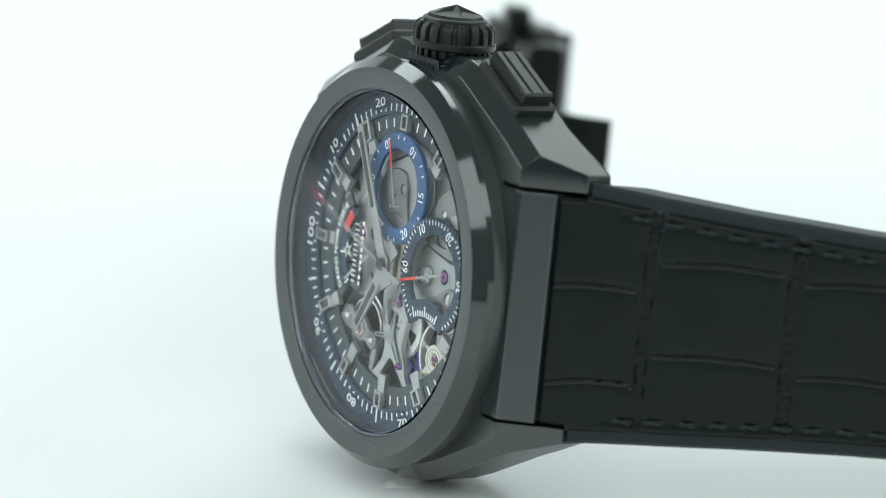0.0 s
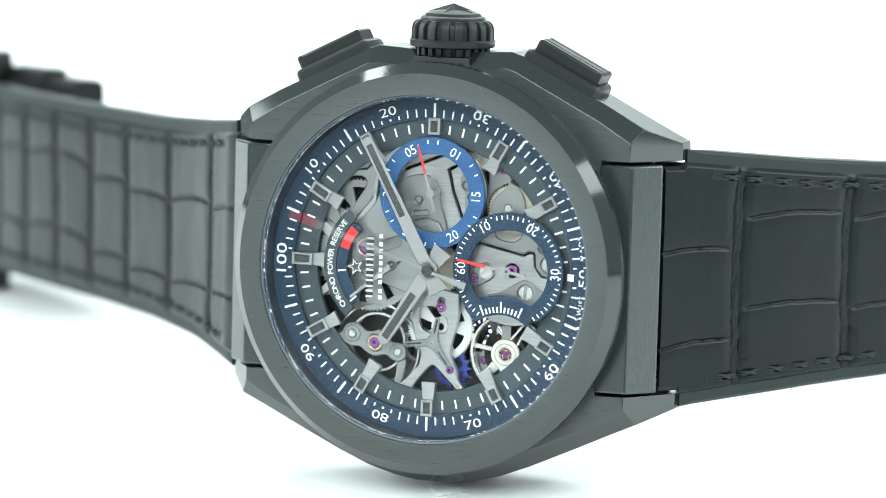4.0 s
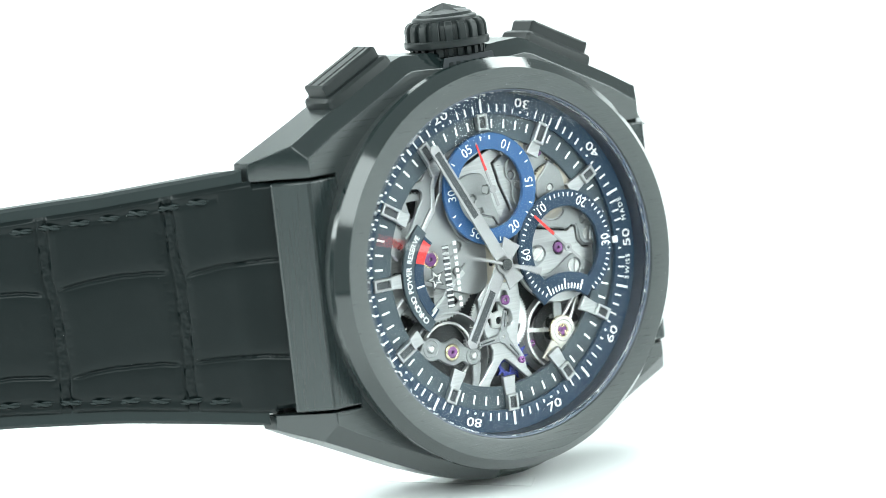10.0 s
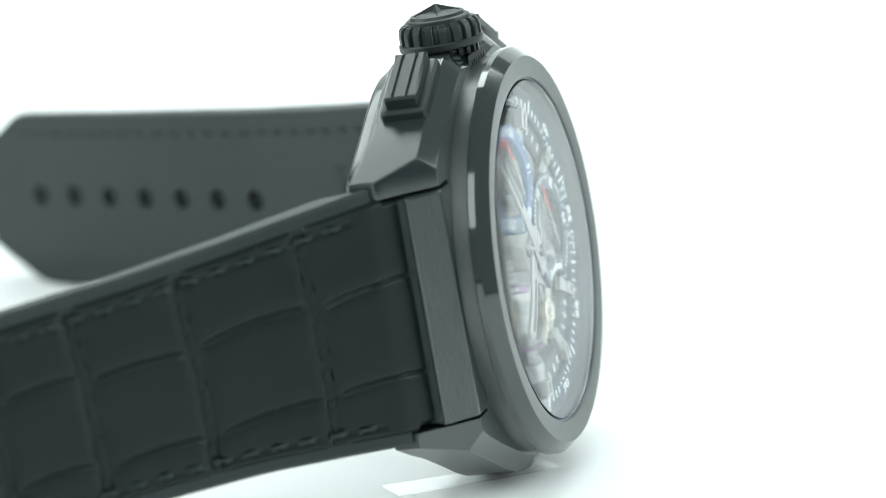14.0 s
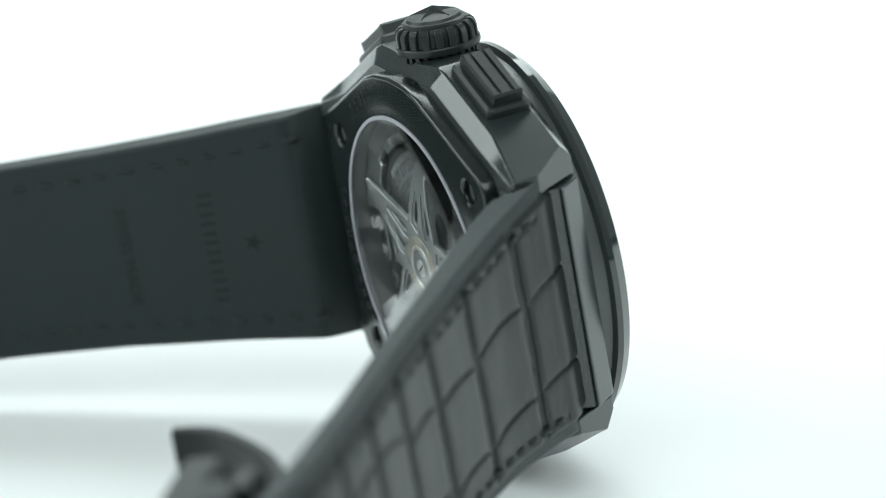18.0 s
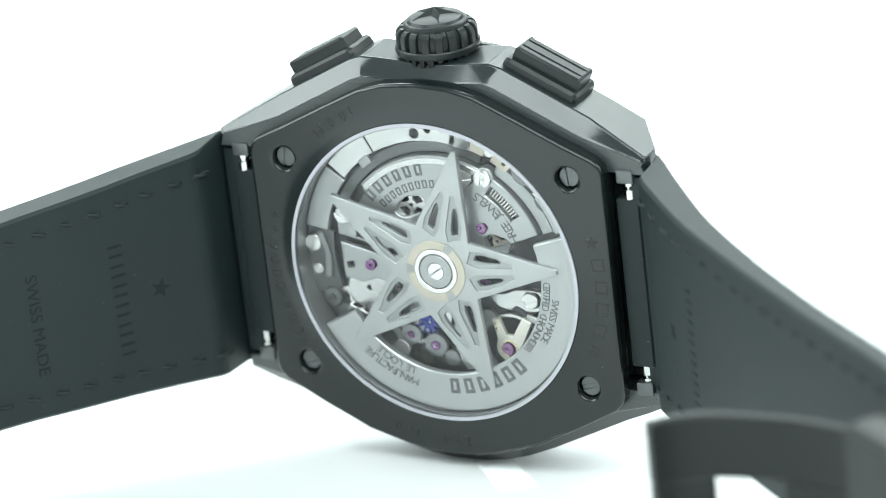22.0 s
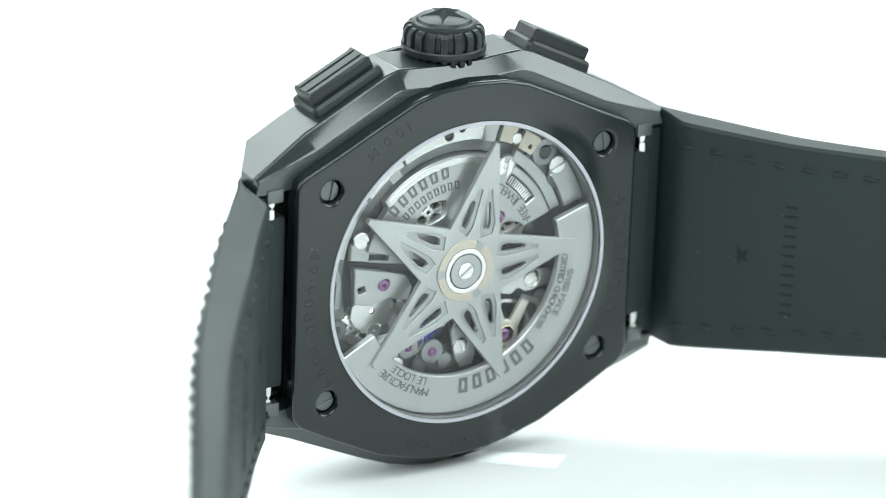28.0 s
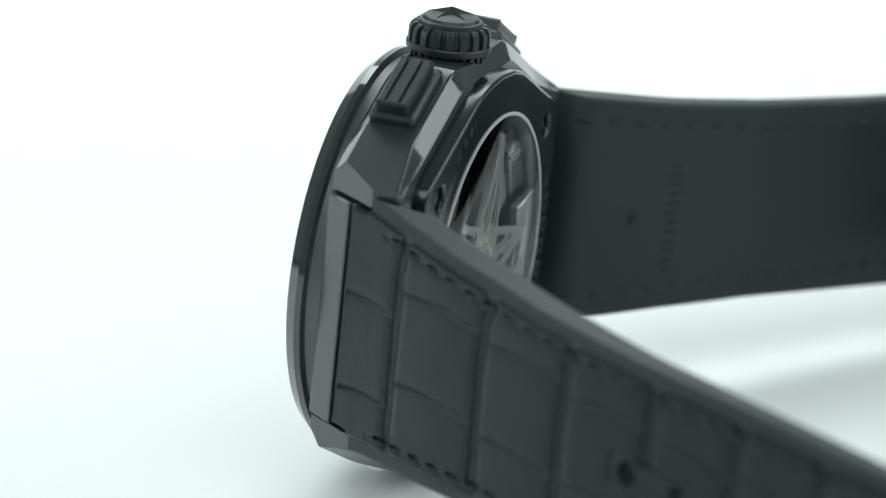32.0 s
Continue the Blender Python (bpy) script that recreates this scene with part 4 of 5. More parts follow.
bridge("oval_plate", [stroke([(4.4, -0.62), (5.76, 0.08)], 1.02, 10), hole(5.76, 0.08, 0.84), hole(4.4, -0.66, 0.5)], -9.2, 0.3, GREY_PLATE)
# upper left
bridge("upper_bridge", [soft([(-13.4, 8.72), (-11.41, 11.6), (-8.94, 13.7), (-5.88, 15.0), (-3.65, 15.35), (-3.7, 13.34), (-4.93, 12.36), (-7.03, 9.38), (-7.39, 7.16), (-9.37, 4.78), (-11.22, 3.61), (-13.6, 5.28)]),
                        soft([(-12.51, 8.16), (-11.68, 8.85), (-10.05, 9.42), (-8.64, 9.38), (-8.21, 8.96), (-8.37, 8.2), (-9.32, 6.8), (-10.17, 5.2), (-11.11, 4.21), (-12.14, 6.88)]),
                        stroke([(-10.25, 11.18), (-10.26, 10.63), (-9.79, 10.14), (-8.22, 10.22), (-7.76, 10.77), (-7.54, 11.41)], 0.07), stroke([(-6.65, 12.2), (-4.93, 12.6), (-4.63, 13.26), (-5.09, 14.02)], 0.07), hole(-11.3, 9.9, 0.62)], -9.0, 0.5, GREY_PLATE, "matte grey upper bridge with window")
bridge("upper_strip", [[(-5.75, 12.09), (-6.16, 11.6), (-7.19, 9.4), (-7.49, 7.08), (-9.16, 4.99), (-9.59, 4.19), (-8.66, 4.78), (-7.0, 6.76), (-6.73, 9.18), (-5.36, 11.58), (-3.3, 13.24), (-4.31, 13.17)]], -9.2, 0.4, STEEL, "brushed steel strip")
bridge("barrel_cover", [soft([(-5.64, 8.73), (-6.25, 8.55), (-7.09, 6.95), (-8.35, 5.36), (-9.39, 4.17), (-9.86, 1.75), (-9.62, -0.7), (-8.73, -1.17), (-5.92, -2.02), (-2.91, -3.01), (-1.2, -2.13), (-1.0, 0.54), (-1.0, 3.38), (-3.0, 6.4)]),
                        stroke([(-6.01, 2.05), (-4.58, 2.62)], 0.56, 8), hole(-5.1, -0.04, 0.48), hole(-8.2, 1.74, 0.85), stroke([(-4.4, 0.25), (-4.0, 0.6)], 0.06)], -9.05, 0.3, COVER_GREY, "pale grey barrel cover")
bridge("barrel_floor", [circle(3.4, -5.6, 1.6, 40)], -8.72, 0.2, GREY_PLATE)
bridge("barrel_strut", [[(-14.43, 4.5), (-13.92, 4.95), (-11.44, 2.9), (-12.27, 2.21)]], -9.0, 0.7, STEEL, "brushed steel strut")
bridge("barrel_strut", [[(-14.57, -4.03), (-12.08, -1.86), (-11.6, -2.68), (-14.28, -4.85)]], -9.0, 0.7, STEEL, "brushed steel strut")
# lower half
bridge("cross_bridge", [[(-1.37, -2.13), (-0.26, -1.96), (2.76, -2.55), (2.78, -4.07), (2.69, -5.29), (1.91, -8.33), (1.89, -9.25), (2.66, -10.7), (2.74, -11.82), (3.52, -12.86), (5.31, -14.14), (3.26, -15.11), (-0.39, -15.42), (-3.63, -15.13), (-5.01, -13.66), (-3.15, -12.08), (-1.69, -10.48), (-1.45, -9.26), (-2.22, -7.41), (-2.57, -5.56), (-2.72, -3.52)],
                        soft([(-1.83, -4.2), (-0.01, -4.1), (0.58, -4.93), (1.38, -5.26), (1.55, -6.38), (1.13, -6.98), (-1.39, -6.92), (-1.87, -5.58)]), soft([(-0.07, -10.42), (0.33, -10.64), (3.2, -13.37), (3.09, -14.08), (1.66, -14.25), (-1.78, -13.95), (-2.37, -13.43), (-2.25, -12.71), (-0.58, -10.67)]),
                        hole(0.76, -3.5, 0.42)], -9.0, 0.7, STEEL, "brushed steel cross-shaped bridge")
for x1, z1 in ((0.5, -5.2), (-3.4, -8.36), (1.8, -10.45)):
    bridge("jumper_arm", [bar_poly(-0.11, -7.98, x1, z1, 0.5, 0.24)], -9.3, 0.25, GREY_PLATE)
    q = [toward_point((-0.11, -7.98), (x1, z1), f) for f in (0.36, 0.93)]
    bridge("jumper_slot", [bar_poly(*q[0], *q[1], 0.13)], -9.32, 0.12, SLOT_DARK)
bridge("jumper_hub", [circle(0.75, -0.11, -7.98, 28)], -9.33, 0.25, GREY_PLATE)
bridge("jumper_pin", [circle(0.16, -0.11, -7.98, 16)], -9.42, 0.2, BRIGHT)
bridge("escapement_bridge", [soft([(-11.74, -7.86), (-10.72, -7.68), (-10.29, -6.78), (-9.48, -6.43), (-8.57, -6.72), (-8.08, -7.24), (-7.28, -7.36), (-6.25, -6.98), (-5.46, -7.72), (-4.87, -8.35), (-4.06, -8.33), (-3.17, -9.0), (-3.19, -9.92), (-3.91, -10.45), (-4.92, -10.18), (-5.51, -9.65), (-6.74, -10.03), (-7.74, -9.6), (-8.53, -8.96), (-9.55, -9.04), (-10.45, -8.61)]),
                             hole(-6.8, -8.5, 0.92)], -9.1, 0.5, GREY_PLATE, "matte grey three-lobed escapement bridge")
bridge("escapement_arm", [soft([(-4.22, -10.3), (-3.1, -10.0), (-3.45, -11.87), (-3.99, -13.28), (-5.82, -13.84), (-7.84, -13.4), (-6.01, -13.02), (-4.79, -13.06), (-4.36, -11.84)])], -9.0, 0.5, GREY_PLATE)
for x, z in ((-9.45, -7.68), (-4.13, -9.32)):
    for r0, r1 in ((0.85, 0.98), (0.45, 0.55)):
        hang("collar", raw("collar", *annulus(r0, r1, -9.17, -8.9, (x, z), 32), GREY_PLATE), watch)
    hang("post", raw("post", *disc(0.36, -9.3, -8.8, (x, z), 20, 0.1), BRIGHT), watch)
hang("chrono_balance", raw("chrono_balance", *annulus(2.95, 3.25, -8.3, -7.9, (-6.8, -8.5), 64), BRIGHT), watch, "bright rim of the fast balance wheel")
bridge("pocket_wall", [sector(5.6, 6.1, 200, 300, -6.8, -8.5, 24)], -8.6, 0.6, GREY_PLATE)
hang("pocket_bowl", raw("pocket_bowl", *lathe([(4.9, -8.6), (4.7, -8.7), (4.45, -8.2), (4.1, -7.2), (3.6, -6.75), (4.6, -6.6), (4.9, -6.6)], at=(-6.7, 0, -9.1), seg=72, closed=True), COVER_GREY), watch, "polished bowl round the fast balance")

# wheels
WHEELS = [(8.46, 6.84, 2.72, 48, -9.0, PALE_GILT, 0), (8.72, 10.7, 0.85, 16, -8.75, PALE_GILT, 0), (5.55, 12.49, 1.8, 30, -8.7, PALE_GILT, 0), (3.0, 13.4, 1.5, 18, -8.4, PALE_GILT, 0), (12.2, 6.0, 1.3, 18, -9.0, PALE_GILT, 0), (8.2, 5.34, 1.9, 30, -8.95, PALE_GILT, 0),
          (-7.87, 0.65, 5.9, 84, -8.6, RATCHET, 9), (-9.36, 5.18, 3.9, 52, -8.4, GREY_PLATE, 6), (-12.6, -1.6, 2.3, 24, -8.3, GREY_PLATE, 4), (-0.2, 0.0, 3.0, 52, -8.65, PALE_GILT, 0),
          (0.35, -6.35, 3.78, 80, -8.1, PALE_STEEL, 5), (-1.9, 5.9, 0.75, 14, -8.95, STEEL, 0), (-2.2, -8.6, 2.0, 36, -7.6, STEEL, 4)]
for x, z, r, n, y, mat, cut in WHEELS:
    w = plate("gear_wheel", gear(r, n, cut=cut, cx=x, cz=z, depth=0.2, slot=mat is RATCHET), y, 0.3, mat, watch, "", 0.02)
lp = []
for i in range(15):
    a = radians(24 * i + 8)
    lp += [(1.6 + 1.75 * math.cos(a), -10.8 + 1.75 * math.sin(a)), (1.6 + 1.8 * math.cos(a + 0.2), -10.8 + 1.8 * math.sin(a + 0.2)), (1.6 + 2.42 * math.cos(a + 0.33), -10.8 + 2.42 * math.sin(a + 0.33)), (1.6 + 2.05 * math.cos(a + 0.36), -10.8 + 2.05 * math.sin(a + 0.36))]
plate("escape_wheel", [lp] + [sector(0.55, 1.4, 90 * k + 12, 90 * k + 78, 1.6, -10.8, 8) for k in range(4)], -7.7, 0.25, TEAL, watch, "blued hooked escape wheel", 0.02)
bridge("balance_support", [soft([(4.44, -9.53), (4.77, -8.62), (6.34, -6.61), (7.34, -7.46), (6.46, -10.3), (5.21, -11.5), (4.52, -10.45)])], -7.1, 0.5, GREY_PLATE, "grey plate under the balance")
bridge("balance_floor", [sector(1.2, 4.85, -178, 96, 8.1, -8.7, 48)], -6.9, 0.3, GREY_PLATE, "grey floor under the balance")
jewel_ring = raw("jewel", *annulus(0.14, 0.5, -0.12, 0.3, seg=28, edge=0.1), RUBY)
chaton = raw("setting", *annulus(0.48, 0.72, -0.05, 0.3, seg=28), GILT)
for x, z, y, sc, ch in ((-8.2, 1.74, -9.0, 1.5, 1), (0.76, -4.1, -9.15, 1.1, 0), (7.27, 10.97, -9.0, 0.8, 0), (5.01, -9.69, -7.2, 0.85, 0), (1.99, -10.82, -9.35, 0.75, 0), (-6.8, -8.5, -9.15, 1.2, 1),
                        (4.4, -0.66, -9.1, 0.9, 0), (8.64, 0.35, -8.9, 1.15, 0), (12.2, 7.2, -8.9, 0.8, 0), (12.6, 4.7, -9.0, 0.9, 1)):
    j = hang("jewel", jewel_ring, watch, "purple ruby bearing", pose(x * MM, y * MM, z * MM) @ Matrix.Diagonal((sc, 1, sc, 1)))
    if ch:
        hang("setting", chaton, j)


def screw_mesh(r, mat):
    """A round screw head with a slot, its head at height 0 facing the dial."""
    a = radians(14)
    up = circle(r, 0, 0, 12, 14, 166)
    lo = circle(r, 0, 0, 12, 194, 346)
    bm = bmesh.new()
    me1 = curve_mesh("screw", [up], 0.3, mat, 0.04)
    me2 = curve_mesh("screw", [lo], 0.3, mat, 0.04)
    me3 = curve_mesh("screw", [circle(r * 0.98, 0, 0, 24)], 0.15, mat, 0.02)
    me3.transform(Matrix.Translation((0, 0, -0.15 * MM)))
    for m in (me1, me2, me3):
        bm.from_mesh(m)
    me = bpy.data.meshes.new("screw")
    bm.to_mesh(me)
    bm.free()
    return finish(me, mat)


SCREW = screw_mesh(0.8, BRIGHT)
for x, z, y, sc, t in ((12.76, 1.26, -9.05, 0.95, 80), (5.76, 0.08, -9.1, 0.92, 40), (10.26, -1.93, -9.05, 0.95, 80), (-11.3, 9.9, -8.8, 0.7, 10), (8.1, 7.0, -9.25, 0.45, 0), (11.3, 8.9, -8.75, 0.45, 60), (-2.4, -15.0, -9.1, 0.9, 20)):
    hang("screw", SCREW, watch, "", Matrix.Translation((x * MM, y * MM, z * MM)) @ FRONT @ Matrix.Rotation(radians(t), 4, "Z") @ Matrix.Scale(sc, 4))

# balance
BX, BZ = 8.1, -8.7
bal = hang("balance_wheel", raw("balance_wheel", *annulus(3.95, 4.27, -8.1, -7.2, (BX, BZ), 96), BRIGHT), watch, "bright steel balance wheel with hairspring")
plate("balance_spokes", [bar_poly(BX - 3.9, BZ + 0.6, BX + 3.9, BZ - 0.6, 0.24), ], -7.6, 0.25, BRIGHT, bal, "", 0.02)
for k in range(9):
    hang("hairspring_coil", raw("hairspring_coil", *annulus(1.85 + 0.14 * k, 1.89 + 0.14 * k, -7.6, -7.2, (BX + 0.02 * k, BZ), 64, 0.01), DARK_PLATE), bal)
cock = plate("balance_cock", [circle(1.6, BX, BZ, 40), circle(0.75, BX, BZ, 32)], -8.9, 0.5, COCK_METAL, watch, "steel balance cock with ruby and gold bush", 0.08)
for poly, y, mat in (([(7.23, -9.87), (8.25, -12.14), (8.95, -12.14), (9.47, -9.52)], -8.85, COCK_METAL), ([(6.6, -9.57), (5.18, -11.27), (5.78, -11.7), (7.43, -10.21)], -8.8, COCK_METAL),
                     ([(7.58, -4.24), (8.49, -4.27), (8.54, -7.2), (7.42, -7.3)], -8.4, GREY_PLATE), ([(9.5, -8.3), (12.36, -7.84), (12.34, -8.86), (9.6, -9.41)], -8.4, STEEL),
                     (bar_poly(8.53, -7.2, 10.1, -5.3, 0.13), -8.7, BRIGHT), (bar_poly(9.32, -7.7, 10.6, -5.3, 0.13), -8.7, BRIGHT)):
    plate("cock_arm", [poly], y, 0.35, mat, cock, "", 0.04).matrix_parent_inverse = cock.matrix_basis.inverted()
for r0, r1, y, mat in ((1.6, 1.66, -8.8, GILT), (0.62, 0.78, -8.8, GILT), (1.12, 1.2, -8.96, BRIGHT)):
    hang("gold_bush", raw("gold_bush", *annulus(r0, r1, y, -8.4, (BX, BZ), 40), mat), cock).matrix_parent_inverse = cock.matrix_basis.inverted()
hang("jewel", jewel_ring, watch, "purple ruby bearing", pose(BX * MM, -8.6 * MM, BZ * MM) @ Matrix.Diagonal((1.1, 1, 1.1, 1)))
for x, z in ((6.21, -10.69), (5.79, -11.13)):
    hang("gold_pin", raw("gold_pin", *disc(0.2, -9.0, -8.6, (x, z), 16), GILT), cock).matrix_parent_inverse = cock.matrix_basis.inverted()
hang("cock_screw", SCREW, watch, "", Matrix.Translation((8.6 * MM, -8.95 * MM, -10.8 * MM)) @ FRONT @ Matrix.Scale(0.5, 4))
hang("cock_pin", raw("cock_pin", *disc(0.24, -9.0, -8.6, (8.65, -11.6), 16), BRIGHT), watch)
for a in (90, 210, 330):
    x, z = BX + 0.62 * math.cos(radians(a)), BZ + 0.62 * math.sin(radians(a))
    hang("setting_lobe", raw("setting_lobe", *annulus(0.16, 0.3, -8.85, -8.5, (x, z), 20), GILT), cock).matrix_parent_inverse = cock.matrix_basis.inverted()

# ---- pointers ----


def hand(name, angle, length, w, slot, tail, y, label):
    """A baton hand with a dark slot and a square tail, pointing along its own x."""
    ob = tagged(hang(name, curve_mesh(name, [[(-0.9, -0.8), (-tail, -1.15), (-tail, 1.15), (-0.9, 0.8), (0.9, w), (length - 0.35, w * 0.8), (length, 0.2), (length, -0.2), (length - 0.35, -w * 0.8), (0.9, -w)]], 0.25, HAND_GREY, 0.06), watch, label,
                     Matrix.Translation((-0.1 * MM, y * MM, 0)) @ FRONT @ Matrix.Rotation(radians(angle), 4, "Z")))
    hang("dark_slot", curve_mesh("dark_slot", [[(slot[0], -w * 0.48), (slot[1], -w * 0.48), (slot[1], w * 0.48), (slot[0], w * 0.48)]], 0.06, SLOT_DARK, 0.01), ob, "", Matrix.Translation((0, 0, 0.02 * MM)))
    hang("hand_hub", curve_mesh("hand_hub", [circle(1.05, 0, 0, 32)], 0.25, HAND_GREY, 0.05), ob)
    return ob


hand("hour_hand", 237.0, 9.9, 0.82, (3.2, 9.1), 2.7, -10.75, "grey steel hour hand with dark slot")
hand("minute_hand", 118.8, 15.8, 0.74, (6.4, 14.9), 2.6, -11.1, "grey steel minute hand with dark slot")
SPINS = []


def spinner(name, at, start, speed, step, pieces, label):
    """A hand that runs clockwise as seen from the front; built along +x in the dial's plane."""
    ob = None
    for k, (nm, poly, th, mat) in enumerate(pieces):
        me = curve_mesh(nm, poly if isinstance(poly[0], list) else [poly], th, mat, 0.015)
        me.transform(Matrix.Translation((0, -0.01 * k * MM, 0)) @ FRONT)
        if ob is None:
            ob = hang(name, me, watch, label)
        else:
            hang(nm, me, ob)
    SPINS.append((ob, at, start, speed, step))
    return ob


spinner("sweep_hand", (-0.1, -11.45, 0.0), 162.0, 360.0, 0.2,
        [("sweep_hand", [(-4.6, -0.4), (-4.6, 0.4), (-1.0, 0.16), (14.2, 0.12), (14.2, -0.12), (-1.0, -0.16)], 0.1, HAND_GREY), ("red_tip", [(13.6, 0.1), (16.9, 0.06), (16.9, -0.06), (13.6, -0.1)], 0.1, RED_INK), ("hub", circle(0.62, 0, 0, 24), 0.2, DARK_PLATE)],
        "thin central hand with red tip, running fast")
spinner("seconds_hand", (8.64, -10.75, 0.43), 194.8, 6.0, 2.0,
        [("seconds_hand", [(-2.2, -0.18), (-2.2, 0.18), (2.6, 0.12), (2.6, -0.12)], 0.08, HAND_GREY), ("red_tip", [(2.4, 0.17), (5.7, 0.13), (5.7, -0.13), (2.4, -0.17)], 0.09, RED_INK), ("hub", circle(0.46, 0, 0, 20), 0.16, HAND_GREY), ("pin", circle(0.17, 0, 0, 12), 0.2, DARK_PLATE)],
        "small seconds hand with red tip")
mc = plate("minute_counter_hand", [bar_poly(-0.3 + 0.55, 8.17 - 1.9, -0.3 - 1.55, 8.17 + 5.2, 0.17, 0.1)], -10.6, 0.08, HAND_GREY, watch, "small counter hand with red tip", 0.015)
plate("red_tip", [bar_poly(-0.3 - 0.62, 8.17 + 2.1, -0.3 - 1.5, 8.17 + 5.0, 0.14, 0.1)], -10.63, 0.06, RED_INK, mc, "", 0.01).matrix_parent_inverse = mc.matrix_basis.inverted()
plate("hub", [circle(0.46, -0.3, 8.17, 20), circle(0.15, -0.3, 8.17, 10)], -10.66, 0.1, HAND_GREY, mc, "", 0.02).matrix_parent_inverse = mc.matrix_basis.inverted()


# ---- case back ----
CHROME = node_mat("polished_chrome", (0.7, 0.71, 0.7), 0.08, metal=1.0, var=0.05)
EDGE_WHITE = node_mat("ground_crystal_edge", (0.42, 0.42, 0.46), 0.3, spec=0.5, var=0.08)
back_half = [(0.0, 21.7), (4.0, 21.4), (7.0, 20.6), (11.0, 18.7), (16.5, 16.0), (20.2, 14.3), (21.0, 13.6), (21.3, 12.6), (21.3, -12.6), (21.0, -13.6), (20.2, -14.5), (16.0, -16.8), (10.4, -19.6), (6.0, -20.9), (3.0, -21.5), (0.0, -21.6)]
back_poly = back_half + [(-x, z) for x, z in reversed(back_half[1:-1])]
SCREW_AT = ((17.1, 12.05), (-17.1, 12.05), (17.1, -12.05), (-17.1, -12.05))
backp = plate("back_plate", [back_poly, circle(17.6, n=96)] + [circle(1.3, x, z, 28) for x, z in SCREW_AT], 1.2, 2.3, BACK_BLACK, watch, "glossy black case back held by four screws", 0.4, BACK, 3)
inv_b = backp.matrix_basis.inverted()
hang("back_ring", raw("back_ring", *lathe([(17.28, -0.6), (17.28, 1.36), (17.36, 1.42), (17.6, 1.39), (18.1, 1.31), (18.6, 1.25), (19.2, 1.21), (19.6, 1.2), (19.6, 0.8), (18.6, -0.6)], seg=128, closed=True), BACK_BLACK), watch, "smooth black rim sloping up to the rear crystal")
back_glass = hang("rear_crystal", raw("rear_crystal", *lathe([(0.1, 1.6), (10, 1.6), (16.8, 1.58), (17.1, 1.45), (17.15, 1.2), (17.1, 0.8)], seg=128), REAR_GLASS), watch, "clear rear sapphire crystal")
back_glass.visible_shadow = False
hang("crystal_edge", raw("crystal_edge", *annulus(16.92, 17.27, 1.6, 1.4, seg=128, edge=-0.03), EDGE_WHITE), watch, "pale edge of the rear crystal")
SCREW_GREY = node_mat("dark_grey_screw_metal", (0.13, 0.14, 0.14), 0.3, metal=0.6, grain=0.2, bump=0.1, bump_scale=6000)
CASE_SCREW = screw_mesh(1.12, SCREW_GREY)
for (x, z), t in zip(SCREW_AT, (80, 95, 20, 15)):
    hang("screw_well", raw("screw_well", *disc(1.32, -0.7, -0.3, (x, z), 28), SATIN), watch)
    hang("case_screw", CASE_SCREW, watch, "slotted grey case screw", Matrix.Translation((x * MM, 0.5 * MM, z * MM)) @ BACK @ Matrix.Rotation(radians(t), 4, "Z"))
ENGRAVE = node_mat("engraved_black", (0.017, 0.019, 0.019), 0.3, spec=0.4, var=0.05)


def back_letters(s, r, mid, step, y, size, mat, parent, inward=False, wide=1.0):
    ob = arc_letters("lettering", s, r, mid, step, y, size, mat, parent, BACK, inward, wide=wide)
    ob.matrix_parent_inverse = parent.matrix_basis.inverted()
    return ob


back_letters("100M", 19.75, 121, 4.8, 1.2, 1.7, ENGRAVE, backp, inward=True)
back_letters("49.9000.9004", 19.7, 187, 4.1, 1.2, 1.9, ENGRAVE, backp, inward=True)
back_letters("394  150", 20.0, 263, 3.6, 1.2, 1.5, ENGRAVE, backp)


def glyph_bars(count, r, a0, a1, height, y, mat, parent, side_gap=0.22, weight=0.2):
    """Plain hollow bars in place of lettering along a circle, as its reader sees it from behind."""
    step = (a1 - a0) / (count - 1)
    half = abs(step) * (0.5 - side_gap)
    loops = []
    for k in range(count):
        a = a0 + step * k
        w = math.degrees(weight / r)
        loops.append(sector(r - height / 2, r + height / 2, a - half, a + half, 0, 0, 4))
        loops.append(sector(r - height / 2 + weight, r + height / 2 - weight, a - half + w, a + half - w, 0, 0, 4))
    ob = plate("lettering_bar", bside(loops), y, 0.03, mat, parent, "plain bars in place of lettering", 0.005, BACK)
    ob.matrix_parent_inverse = parent.matrix_basis.inverted()


def bside(loops):
    """Loops given as seen from behind."""
    return [[(-x, z) for x, z in lp] for lp in loops]


glyph_bars(4, 19.9, 7.0, -15.0, 1.5, 1.215, ENGRAVE, backp, 0.2, 0.2)
for a in (14.5, -22.0):
    pts = [(19.9 * math.cos(radians(a)) + r * math.cos(radians(a + 36 * i)), 19.9 * math.sin(radians(a)) + r * math.sin(radians(a + 36 * i))) for i in range(10) for r in ((0.9 if i % 2 == 0 else 0.36),)]
    ob = plate("engraved_star", bside([pts]), 1.215, 0.03, ENGRAVE, backp, "", 0.005, BACK)
    ob.matrix_parent_inverse = backp.matrix_basis.inverted()

